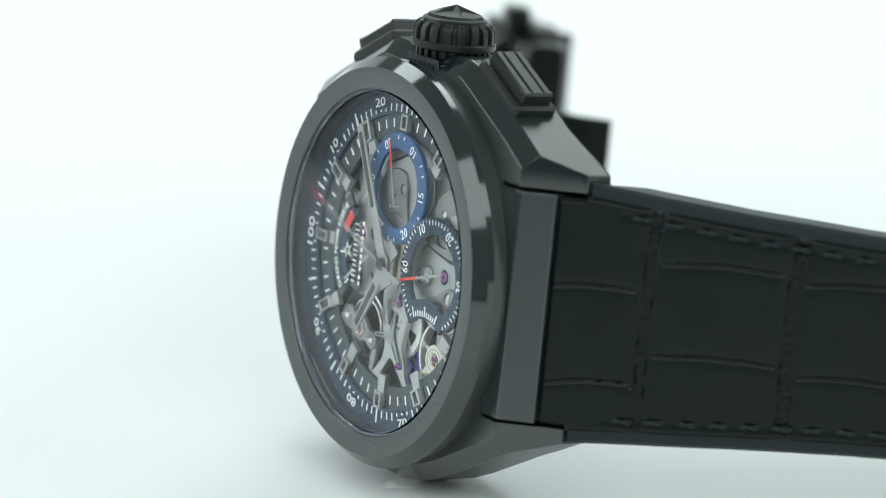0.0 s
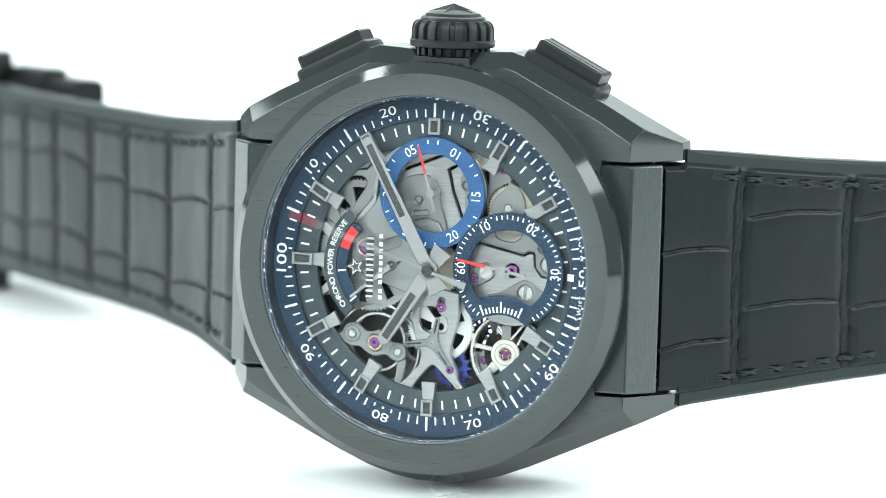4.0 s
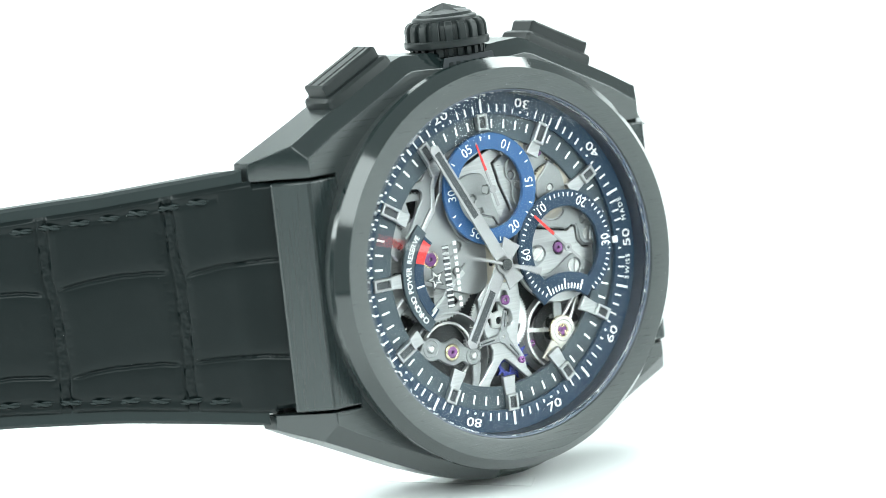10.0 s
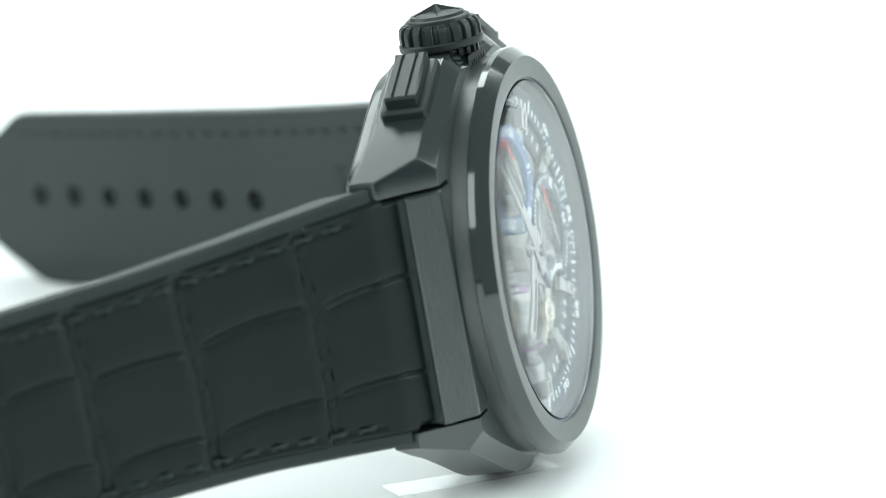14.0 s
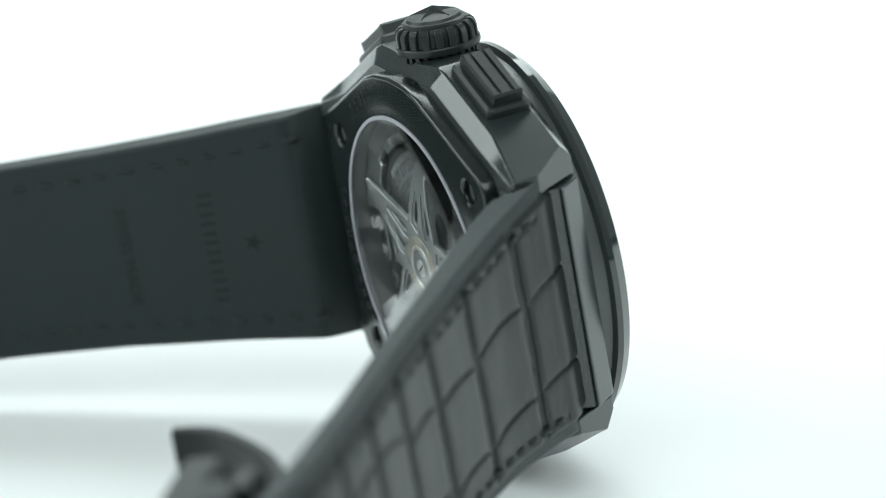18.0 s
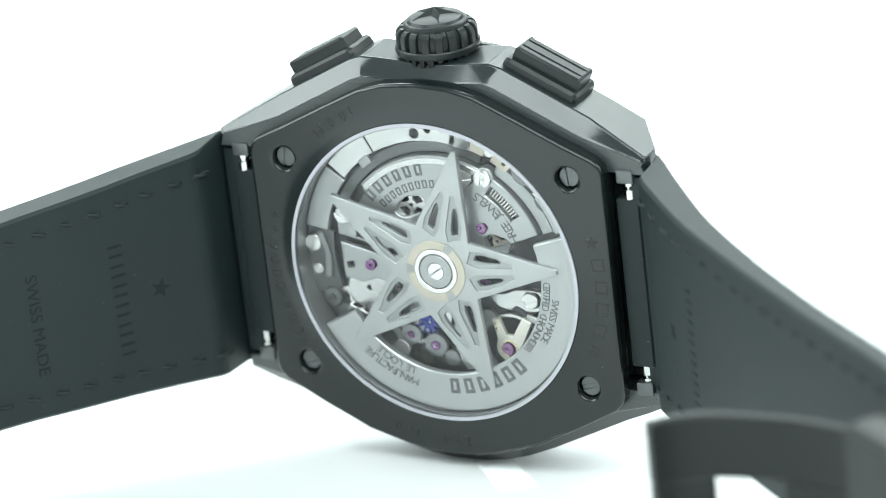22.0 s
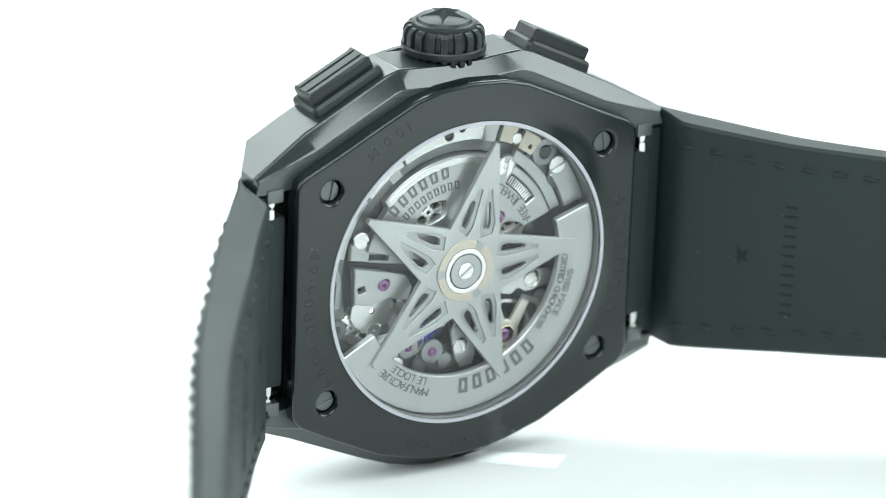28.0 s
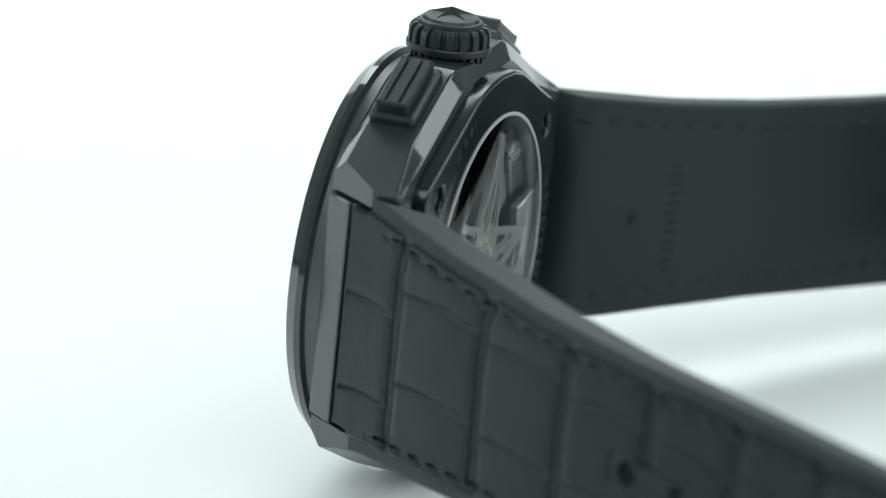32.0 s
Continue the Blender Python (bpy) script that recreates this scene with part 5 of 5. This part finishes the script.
# movement seen from behind
BLUED = node_mat("blued_steel", (0.06, 0.08, 0.35), 0.25, metal=0.5, var=0.1)
ROTOR_FACE = node_mat("pale_rotor_face", (0.41, 0.425, 0.425), 0.36, metal=0.85, grain=0.2, grain_scale=(1, 0.05, 1), bump=0.12, bump_scale=6000, var=0.05)
ROTOR_GREY = node_mat("grey_rotor_metal", (0.33, 0.345, 0.345), 0.38, metal=0.85, grain=0.1, bump=0.08, bump_scale=6000, var=0.05)
PALE = node_mat("pale_brushed_bridge", (0.38, 0.395, 0.395), 0.34, metal=0.9, grain=0.12, grain_scale=(1, 1, 0.06), bump=0.1, bump_scale=6000, var=0.06)
hang("rear_wall", raw("rear_wall", *annulus(16.7, 17.15, -4.4, 1.0, seg=96), GREY_PLATE), watch)



def rear_plate(name, loops, y, thick, mat, label="", bev=0.1):
    return plate(name, bside(loops), y, thick, mat, watch, label, bev, BACK)


def rear_disc(name, x, z, r, y, mat, dome=0.06):
    me = raw(name, *lathe([(r, y - 0.6), (r, y - dome), (r * 0.9, y - dome * 0.3), (r * 0.6, y)], at=(-x, 0, z), seg=36), mat)
    return hang(name, me, watch)


# darker grey for sunken rear parts, their shade put into the colour
SHADOW_GREY = node_mat("shaded_satin_plate", (0.13, 0.14, 0.14), 0.36, metal=0.9, grain=0.1, var=0.08)
RIM_BRIGHT = node_mat("polished_rim_plate", (0.62, 0.63, 0.62), 0.24, metal=0.9, grain=0.08, var=0.05)
rear_plate("rear_main_plate", [circle(16.7, n=96), hole(6.8, -9.2, 3.7, 40), hole(-4.4, -8.0, 2.3, 28), hole(-3.4, 6.6, 1.7, 20), hole(6.6, 3.0, 1.2, 20), hole(-10.2, -4.0, 2.3, 24), hole(-6.4, -4.6, 1.3, 20), hole(-0.6, -8.6, 1.2, 20)], -2.8, 1.2, DARK_PLATE,
           "dark grey rear plate", 0.06)
# great lettered bridge with its window, comb slot and stepped outer edge
rb = rear_plate("rear_bridge", [sector(3.0, 12.4, 20, 60, 0, 0, 24)[:25] + sector(3.0, 12.55, 60, 136, 0, 0, 40)[:41] + sector(3.0, 11.6, 138, 163, 0, 0, 20)[:21] + circle(3.0, 0, 0, 48, 163, 20),
                                soft([(-5.45, 5.99), (-3.9, 7.75), (-1.5, 7.95), (-1.5, 6.1), (-4.3, 5.1)], 2), soft([(5.1, 3.5), (6.3, 4.1), (8.5, 3.4), (7.8, 1.7), (5.7, 2.1)], 2), sector(10.3, 11.5, 33, 55, 0, 0, 16),
                                hole(6.0, 10.47, 1.05), hole(3.8, 10.4, 0.95), hole(5.39, 4.79, 0.5)], -1.3, 0.9, PALE, "pale brushed rear bridge with lettering")
rear_plate("bridge_step", [sector(11.6, 12.3, 60, 136, 0, 0, 40)], -1.24, 0.3, RIM_BRIGHT, "polished edge of the rear bridge", 0.06)
rear_plate("bridge_ring", [sector(12.75, 13.9, 66, 158, 0, 0, 48)], -1.9, 0.6, SHADOW_GREY, "ring in shaded grey round the rear bridge", 0.08)
rear_plate("bridge_ring", [sector(12.6, 13.9, 19, 58, 0, 0, 24)], -1.8, 0.6, PALE, "", 0.1)
for k in range(11):
    a = 35 + 1.8 * k
    rear_plate("comb_tooth", [sector(10.45, 11.35, a - 0.5, a + 0.5, 0, 0, 2)], -1.55, 0.25, RIM_BRIGHT, "", 0.04)
rear_plate("comb_bed", [sector(10.3, 11.5, 33, 55, 0, 0, 16)], -1.95, 0.2, DARK_PLATE, "", 0.02)
# rim plates
rear_plate("rear_rim_plate", [sector(14.3, 16.65, 80, 118, 0, 0, 24), hole(-1.62, 15.06, 0.55), hole(0.0, 15.6, 0.4)], -0.9, 0.6, RIM_BRIGHT, "bright polished rim plate", 0.05)
rear_plate("rear_rim_plate", [sector(14.3, 16.65, 119, 139, 0, 0, 16)], -1.0, 0.6, RIM_BRIGHT, "", 0.05)
rear_plate("rear_rim_plate", [sector(13.5, 14.5, 122, 128, 0, 0, 6)], -0.95, 0.4, PALE, "", 0.05)
rear_plate("rear_rim_plate", [sector(14.1, 16.65, 141, 168, 0, 0, 20)], -1.3, 0.8, PALE, "", 0.1)
rear_plate("rear_rim_plate", [sector(14.2, 16.65, 18, 36, 0, 0, 16)], -1.4, 0.8, PALE, "", 0.1)
rear_plate("rear_rim_plate", [sector(13.9, 16.65, 72, 79, 0, 0, 8)], -1.3, 0.6, PALE, "", 0.1)
rear_plate("gilt_plate", [sector(14.3, 16.3, 64, 71, 0, 0, 8)], -1.0, 0.4, PALE_GILT, "pale gilt rim plate", 0.05)
rear_plate("gilt_plate", [sector(14.2, 16.3, 52, 60.5, 0, 0, 8), hole(8.6, 12.2, 0.25)], -1.0, 0.4, PALE_GILT, "pale gilt rim plate", 0.05)
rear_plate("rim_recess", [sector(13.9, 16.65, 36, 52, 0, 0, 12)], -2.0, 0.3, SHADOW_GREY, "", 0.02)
rear_disc("bearing_plate", 10.9, 11.31, 1.45, -1.3, GREY_PLATE)
rear_disc("bearing_plate", 10.9, 11.31, 0.75, -1.2, DARK_PLATE)
rear_disc("bearing_plate", 12.9, 8.2, 1.3, -1.6, SHADOW_GREY)
rear_disc("bearing_plate", 7.2, 13.6, 0.62, -0.95, BRIGHT)
rear_plate("side_plate", [sector(13.6, 16.65, 169, 196, 0, 0, 16)], -1.9, 0.4, SHADOW_GREY, "satin side plate in shaded grey", 0.06)
rear_plate("side_plate", [stroke([(-14.9, 2.6), (-14.2, 0.2), (-14.5, -2.6)], 0.34)], -1.5, 0.4, GREY_PLATE, "", 0.08)
rear_disc("dome_screw", -14.3, -5.0, 1.15, -1.5, SHADOW_GREY, 0.3)
rear_disc("dome_screw", -14.3, -5.0, 0.42, -1.4, DARK_PLATE, 0.1)
# train bridge and its wheels
rear_plate("train_bridge", [[(-12.5, 1.7), (-9.0, 0.9), (-6.3, 0.0), (-5.5, -1.5), (-6.0, -3.0), (-8.6, -2.3), (-10.4, -2.9), (-12.4, -2.4)], hole(-8.85, -0.58, 0.5), stroke([(-12.0, -1.0), (-11.2, -0.8)], 0.35)], -1.4, 0.8, PALE, "pale brushed train bridge")
rear_plate("train_bridge", [[(-12.7, 4.3), (-10.4, 4.0), (-6.0, 2.0), (-6.6, 1.2), (-9.2, 1.7), (-12.8, 2.5)], stroke([(-10.6, 2.6), (-8.4, 2.2)], 0.3)], -1.7, 0.6, PALE)
rear_plate("lower_bridge", [soft([(3.6, -1.0), (5.2, -2.9), (6.8, -3.0), (8.6, -2.2), (12.7, -2.6), (12.6, -4.3), (9.4, -5.0), (8.2, -4.2), (7.4, -4.9), (5.6, -4.4)]), hole(10.05, -3.39, 0.95)], -1.6, 0.8, RIM_BRIGHT, "polished bridge above the balance")
rear_plate("lower_bridge", [soft([(-0.2, -7.0), (2.3, -7.0), (3.3, -12.1), (0.7, -12.5)]), hole(1.26, -9.81, 0.85)], -1.8, 0.6, PALE)
for x, z, r, n, y, mat, cut in ((-9.7, -3.6, 2.6, 44, -1.95, RIM_BRIGHT, 0), (-3.2, 6.7, 2.0, 20, -1.9, RIM_BRIGHT, 4), (-4.4, -8.0, 2.0, 34, -2.3, STEEL, 4), (6.6, 3.0, 1.7, 24, -2.2, PALE_GILT, 3), (-6.5, -4.8, 1.5, 22, -2.2, BRIGHT, 0), (-11.9, -5.2, 1.7, 26, -2.3, BRIGHT, 3),
                                (-9.4, -5.9, 0.95, 16, -1.9, STEEL, 0)):
    rear_plate("gear_wheel", gear(r, n, cut=cut, cx=x, cz=z), y, 0.3, mat, "", 0.02)
for x, z, r, y, mat in ((-2.14, -9.75, 1.35, -1.8, GREY_PLATE), (-5.13, -8.77, 1.2, -1.9, GREY_PLATE), (-0.4, -11.2, 0.9, -2.0, GREY_PLATE), (-6.6, -10.6, 1.0, -2.0, BRIGHT), (-3.6, -11.3, 0.9, -2.1, SHADOW_GREY), (-0.9, -6.4, 0.9, -2.2, BRIGHT),
                        (-4.6, -5.2, 0.9, -2.2, BRIGHT), (11.9, -6.0, 0.8, -1.9, GREY_PLATE), (-12.9, -6.6, 0.9, -2.0, SHADOW_GREY), (4.6, -6.0, 0.9, -2.1, GREY_PLATE)):
    rear_disc("bearing_plate", x, z, r, y, mat)
for pts, w, y, mat in (([(-12.8, -6.4), (-10.6, -7.4), (-7.8, -7.2)], 0.5, -2.0, RIM_BRIGHT), ([(-8.2, -7.6), (-6.9, -9.2), (-6.8, -11.0)], 0.45, -2.2, PALE), ([(-4.4, -10.4), (-1.6, -11.9), (1.0, -11.8)], 0.4, -2.2, SHADOW_GREY),
                       ([(9.0, -5.6), (11.0, -6.4), (12.0, -8.0)], 0.35, -1.9, STEEL), ([(-7.6, -3.6), (-5.6, -5.4), (-5.8, -7.0)], 0.35, -1.9, SHADOW_GREY)):
    rear_plate("lever", [stroke(pts, w)], y, 0.4, mat, "", 0.06)
for x, z, y, sc in ((-8.85, -0.58, -1.3, 1.25), (5.39, 4.79, -1.25, 1.25), (4.93, -1.69, -1.4, 1.2), (-2.14, -9.75, -1.75, 1.1), (-5.13, -8.77, -1.85, 0.9)):
    hang("jewel", jewel_ring, watch, "purple ruby bearing", pose(-x * MM, y * MM, z * MM, 0, 0, 180) @ Matrix.Diagonal((sc, 1, sc, 1)))
for x, z, y, sc, t in ((6.0, 10.47, -1.2, 1.25, 80), (3.8, 10.4, -1.3, 1.1, 10), (12.5, 9.65, -1.2, 1.2, 20), (-11.6, 5.01, -1.2, 1.1, 150), (-15.56, 1.47, -1.4, 1.15, 60), (-15.35, -1.61, -1.5, 0.75, 5), (10.05, -3.39, -1.5, 1.1, 25), (1.26, -9.81, -1.7, 1.0, 110)):
    hang("screw", SCREW, watch, "", Matrix.Translation((-x * MM, y * MM, z * MM)) @ BACK @ Matrix.Rotation(radians(t), 4, "Z") @ Matrix.Scale(sc, 4))
rear_plate("blued_wheel", gear(1.6, 10, cut=0, cx=-3.1, cz=-7.4, depth=0.8), -2.1, 0.25, BLUED, "blued steel escape wheel", 0.02)
# balance from behind
RX, RZ = 6.8, -9.3
rbal = hang("rear_balance", raw("rear_balance", *annulus(3.3, 3.65, -3.0, -2.4, (-RX, RZ), 64), BRIGHT), watch, "bright balance wheel under its rear cock")
rc = rear_plate("rear_cock", [circle(1.55, RX, RZ, 36), circle(0.85, RX, RZ, 24)], -1.5, 0.5, COCK_METAL, "pale steel rear balance cock with gold pins", 0.06)
inv_c = rc.matrix_basis.inverted()
for poly in ([(RX - 1.25, RZ + 0.8), (RX - 1.75, RZ + 3.3), (RX - 0.9, RZ + 3.45), (RX - 0.1, RZ + 1.45)], [(RX + 0.5, RZ + 1.4), (RX + 1.9, RZ + 3.7), (RX + 2.9, RZ + 3.2), (RX + 1.5, RZ + 0.4)]):
    plate("cock_arm", bside([poly]), -1.5, 0.45, COCK_METAL, rc, "", 0.05, BACK).matrix_parent_inverse = inv_c
for x, z, r in ((RX - 1.25, RZ + 2.9, 0.2), (RX - 1.2, RZ + 2.2, 0.2)):
    hang("gold_pin", raw("gold_pin", *lathe([(r, -1.7), (r, -1.42), (r * 0.7, -1.38)], at=(-x, 0, z), seg=16), GILT), rc).matrix_parent_inverse = inv_c
hang("gold_bush", raw("gold_bush", *annulus(0.8, 1.0, -2.0, -1.42, (-RX, RZ), 32), GILT), rc).matrix_parent_inverse = inv_c
hang("jewel", jewel_ring, watch, "purple ruby bearing", pose(-RX * MM, -1.55 * MM, RZ * MM, 0, 0, 180) @ Matrix.Diagonal((1.4, 1, 1.4, 1)))

# star-shaped rotor
tips = [147.6 - 72 * k for k in range(5)]


def polar(r, a):
    return (r * math.cos(radians(a)), r * math.sin(radians(a)))


star_out, panels, cuts = [], [], []
for a in tips:
    star_out += [polar(14.4, a + 1.0), polar(14.4, a - 1.0), polar(5.5, a - 36)]
    for sgn in (1, -1):
        tri = [polar(13.9, a), polar(5.5, a + 36 * sgn), polar(3.0, a)]
        if sgn < 0:
            tri.reverse()
        panel = offset(tri, 0.42)
        panel = [p if math.hypot(*p) < 11 else polar(10.6, a + sgn * 1.9) for p in panel]
        panels.append(soft(panel))
        inner = offset(tri, 0.95)
        far = max(inner, key=lambda p: math.hypot(*p))
        near = [p for p in inner if p is not far]
        cut = [toward_point(near[0], far, 0.5), near[0], near[1], toward_point(near[1], far, 0.5)]
        cuts.append(soft([toward_point(p, polar(5.6, a + 14 * sgn), 0.12) for p in cut]))
rotor = plate("rotor", bside([star_out, circle(2.0, n=32)] + cuts), 0.25, 0.5, ROTOR_GREY, watch, "grey five-pointed star rotor", 0.05, BACK)
inv_r = rotor.matrix_basis.inverted()
plate("rotor_frame", bside([star_out, circle(2.4, n=32)] + panels), 0.44, 0.2, ROTOR_FACE, rotor, "raised ribs of the star", 0.04, BACK).matrix_parent_inverse = inv_r
weight = plate("rotor_weight", bside([sector(12.25, 16.55, -152.5, 17.5, 0, 0, 90)]), 0.12, 0.9, ROTOR_FACE, rotor, "heavy grey rim of the rotor with lettering", 0.12, BACK)
weight.matrix_parent_inverse = inv_r
for r0, r1, y, mat in ((2.6, 3.5, 0.6, PALE_GILT), (2.05, 2.55, 0.66, BRIGHT), (1.92, 2.04, 0.55, DARK_PLATE), (0.98, 1.9, 0.66, PALE), (0.0, 0.95, 0.68, BRIGHT)):
    loops = [circle(r1, n=48)] + ([circle(r0, n=48)] if r0 else [])
    plate("rotor_hub", bside(loops), y, 0.5, mat, rotor, "", 0.04, BACK).matrix_parent_inverse = inv_r
for a in (58, 178, 298):
    plate("hub_notch", bside([sector(2.7, 3.62, a - 9, a + 9, 0, 0, 6)]), 0.63, 0.2, ROTOR_GREY, rotor, "", 0.03, BACK).matrix_parent_inverse = inv_r
plate("hub_slot", bside([bar_poly(-0.7, -0.5, 0.7, 0.5, 0.08)]), 0.69, 0.1, DARK_PLATE, rotor, "", 0.01, BACK).matrix_parent_inverse = inv_r
for txt, r, mid, step, size in (("CERTIFIED  CHRONOMETER", 12.95, -22, 1.78, 1.15), ("SWISS MADE", 14.0, -21, 2.3, 1.2), ("MANUFACTURE", 14.15, -120.9, 2.6, 1.3), ("LE LOCLE", 13.0, -120.2, 2.75, 1.25)):
    arc_letters("lettering", txt, r, mid, step, 0.16, size, BLACK_INK, rotor, BACK).matrix_parent_inverse = inv_r
glyph_bars(6, 13.6, -51.0, -88.0, 1.75, 0.16, BLACK_INK, rotor, 0.18, 0.38)
arc_letters("lettering", "-THREE JEWELS", 9.6, 37, 3.75, -1.27, 1.4, BLACK_INK, rb, BACK, inward=True).matrix_parent_inverse = rb.matrix_basis.inverted()
glyph_bars(6, 11.05, 136.5, 99.5, 1.35, -1.27, BLACK_INK, rb, 0.18, 0.3)
glyph_bars(9, 9.4, 134.0, 92.0, 0.9, -1.27, BLACK_INK, rb, 0.16, 0.17)

# strap fixings between the lugs
for sx in (1, -1):
    t = block((2.7, 2.4, 19.4), 0.35, 3)
    bmesh.ops.translate(t, vec=(sx * 23.2, -1.5, 0), verts=t.verts)
    e = block((2.2, 2.2, 24.2), 0.2, 2)
    bmesh.ops.translate(e, vec=(sx * 24.5, -1.6, 0), verts=e.verts)
    part("strap_end", e, RUBBER, watch, "black rubber end of the strap under the hood")
    part("strap_tube", t, RUBBER, watch, "black rubber tube holding the spring bar")
    for sz in (1, -1):
        prof = [(0.6, 9.2), (0.8, 9.3), (0.8, 10.6), (0.62, 10.7), (0.62, 10.95), (0.8, 11.05), (0.8, 11.5), (0.6, 11.9)]
        prof = [(r, h * sz) for r, h in prof]
        hang("spring_bar", raw("spring_bar", *lathe(prof if sz > 0 else prof[::-1], axis="z", at=(sx * 23.4, -1.15, 0), seg=32), CHROME), watch, "bright steel spring bar end")
        k = block((1.9, 2.4, 1.5), 0.15, 2)
        bmesh.ops.translate(k, vec=(sx * 23.2, -1.3, sz * 12.2), verts=k.verts)
        part("lug_cap", k, SCREW_GREY, watch, "grey inner face of the lug")

# dust on the dark surfaces
rnd = random.Random(11)
dv, df = [], []


def speck(x, y, z, s):
    b = len(dv)
    for dx, dy, dz in ((1, 0, 0), (-0.6, 0, 0.8), (-0.5, 0, -0.8), (0, 1, 0), (0, -1, 0)):
        dv.append((x + dx * s, y + dy * s * 0.6, z + dz * s))
    df.extend([(b, b + 1, b + 3), (b + 1, b + 2, b + 3), (b + 2, b, b + 3), (b, b + 1, b + 4), (b + 1, b + 2, b + 4), (b + 2, b, b + 4)])


for _ in range(160):
    x, z = rnd.uniform(-20, 20), rnd.uniform(-20, 20)
    if 18.2 < math.hypot(x, z) < 20.5 + 2.2 * (abs(x) > 12):
        speck(x, 1.22, z, rnd.uniform(0.02, 0.055))
for _ in range(110):
    a, r = rnd.uniform(0, 6.283), rnd.uniform(19.1, 21.0)
    speck(r * math.cos(a), -13.19, r * math.sin(a), rnd.uniform(0.015, 0.04))
for ln, sg in ((at_hole, 1), (at_buckle, -1)):
    for _ in range(260):
        i, z = rnd.randrange(4, 300), rnd.uniform(-11, 11)
        speck(*ln(i, z, rnd.choice((0.4, -THICK[sg](0.25 * i) - 0.01))), rnd.uniform(0.02, 0.05))
DUST = node_mat("pale_dust", (0.45, 0.46, 0.46), 0.8, spec=0.2, var=0.1)
hang("dust", raw("dust", dv, df, DUST), watch, "fine pale dust specks")


# the round parts share an axis a little beside the middle of the case
AXIS = Matrix.Translation((-0.26 * MM, 0, 0.16 * MM))
REAR = ("rear_bridge", "rear_rim_plate", "rear_main_plate", "rear_balance", "rear_cock", "bridge_step", "bridge_ring", "comb_tooth", "comb_bed", "gilt_plate", "rim_recess", "side_plate", "dome_screw", "train_bridge", "lower_bridge", "lever", "blued_wheel")
ROUND = ("bezel", "front_crystal", "crystal_rim", "scale_ring", "inner_wall", "minute_ring", "hour_marker", "back_plate", "back_ring", "rear_crystal", "crystal_edge",
         "screw_well", "case_screw", "rear_wall", "rotor", "movement_ring", "case", "strap_hood", "pusher", "strap_end", "strap_tube", "spring_bar", "lug_cap") + REAR
for ob in watch.children:
    if ob.name.split(".")[0] in ROUND:
        ob.matrix_basis = AXIS @ ob.matrix_basis
    if ob.name.split(".")[0] in ("scale_ring", "minute_ring", "hour_marker"):
        ob.matrix_basis = Matrix.Translation((0, 0.35 * MM, 0)) @ ob.matrix_basis

# clear tape on the table, turning with the watch
TAPE = crystal("clear_tape_film", 1.08)
TAPE.node_tree.nodes["Principled BSDF"].inputs["Base Color"].default_value = (0.985, 0.99, 0.99, 1)
tape = tagged(new("tape_strip", raw("tape_strip", *loft([[(x, y, z) for x, y in ((-6.0, 8.7), (-10.2, 6.6), (-1.4, -11.0), (1.7, -9.2))] for z in (0.02, 0.05)]), TAPE)),
              "short strip of clear tape lying under the watch", "tape")
tape.visible_shadow = False


def motions():
    """The table turns the watch; its seconds pointers run."""
    turns = [-44.48, -35.17, -25.55, -15.83, -6.23, 3.15, 12.53, 21.87, 31.2, 40.7, 50.41, 60.23, 70.04, 79.89, 89.81, 99.68, 109.45,
             119.31, 129.19, 138.93, 148.52, 158.11, 167.83, 177.66, 187.5, 197.26, 206.9, 216.44, 226.08, 235.73, 245.3, 254.94, 264.84]
    mount = pose(0.001289, 0.002173, (16.07 + LIFT) * MM, -8.349, 0.541, -15.314)
    walk(watch, [(t, pose(0, 0, 0, 0, 0, a) @ mount) for t, a in enumerate(turns)])
    walk(tape, [(t, pose(0, 0, 0, 0, 0, a)) for t, a in enumerate(turns)])
    for hand, at, start, speed, step in SPINS:
        rows, k = [], 0
        while k * step <= 32.0001:
            t = k * step
            rows.append((t, Matrix.Translation(Vector(at) * MM) @ Matrix.Rotation(radians(-(start - speed * t)), 4, "Y")))
            k += 1
        walk(hand, rows)


motions()
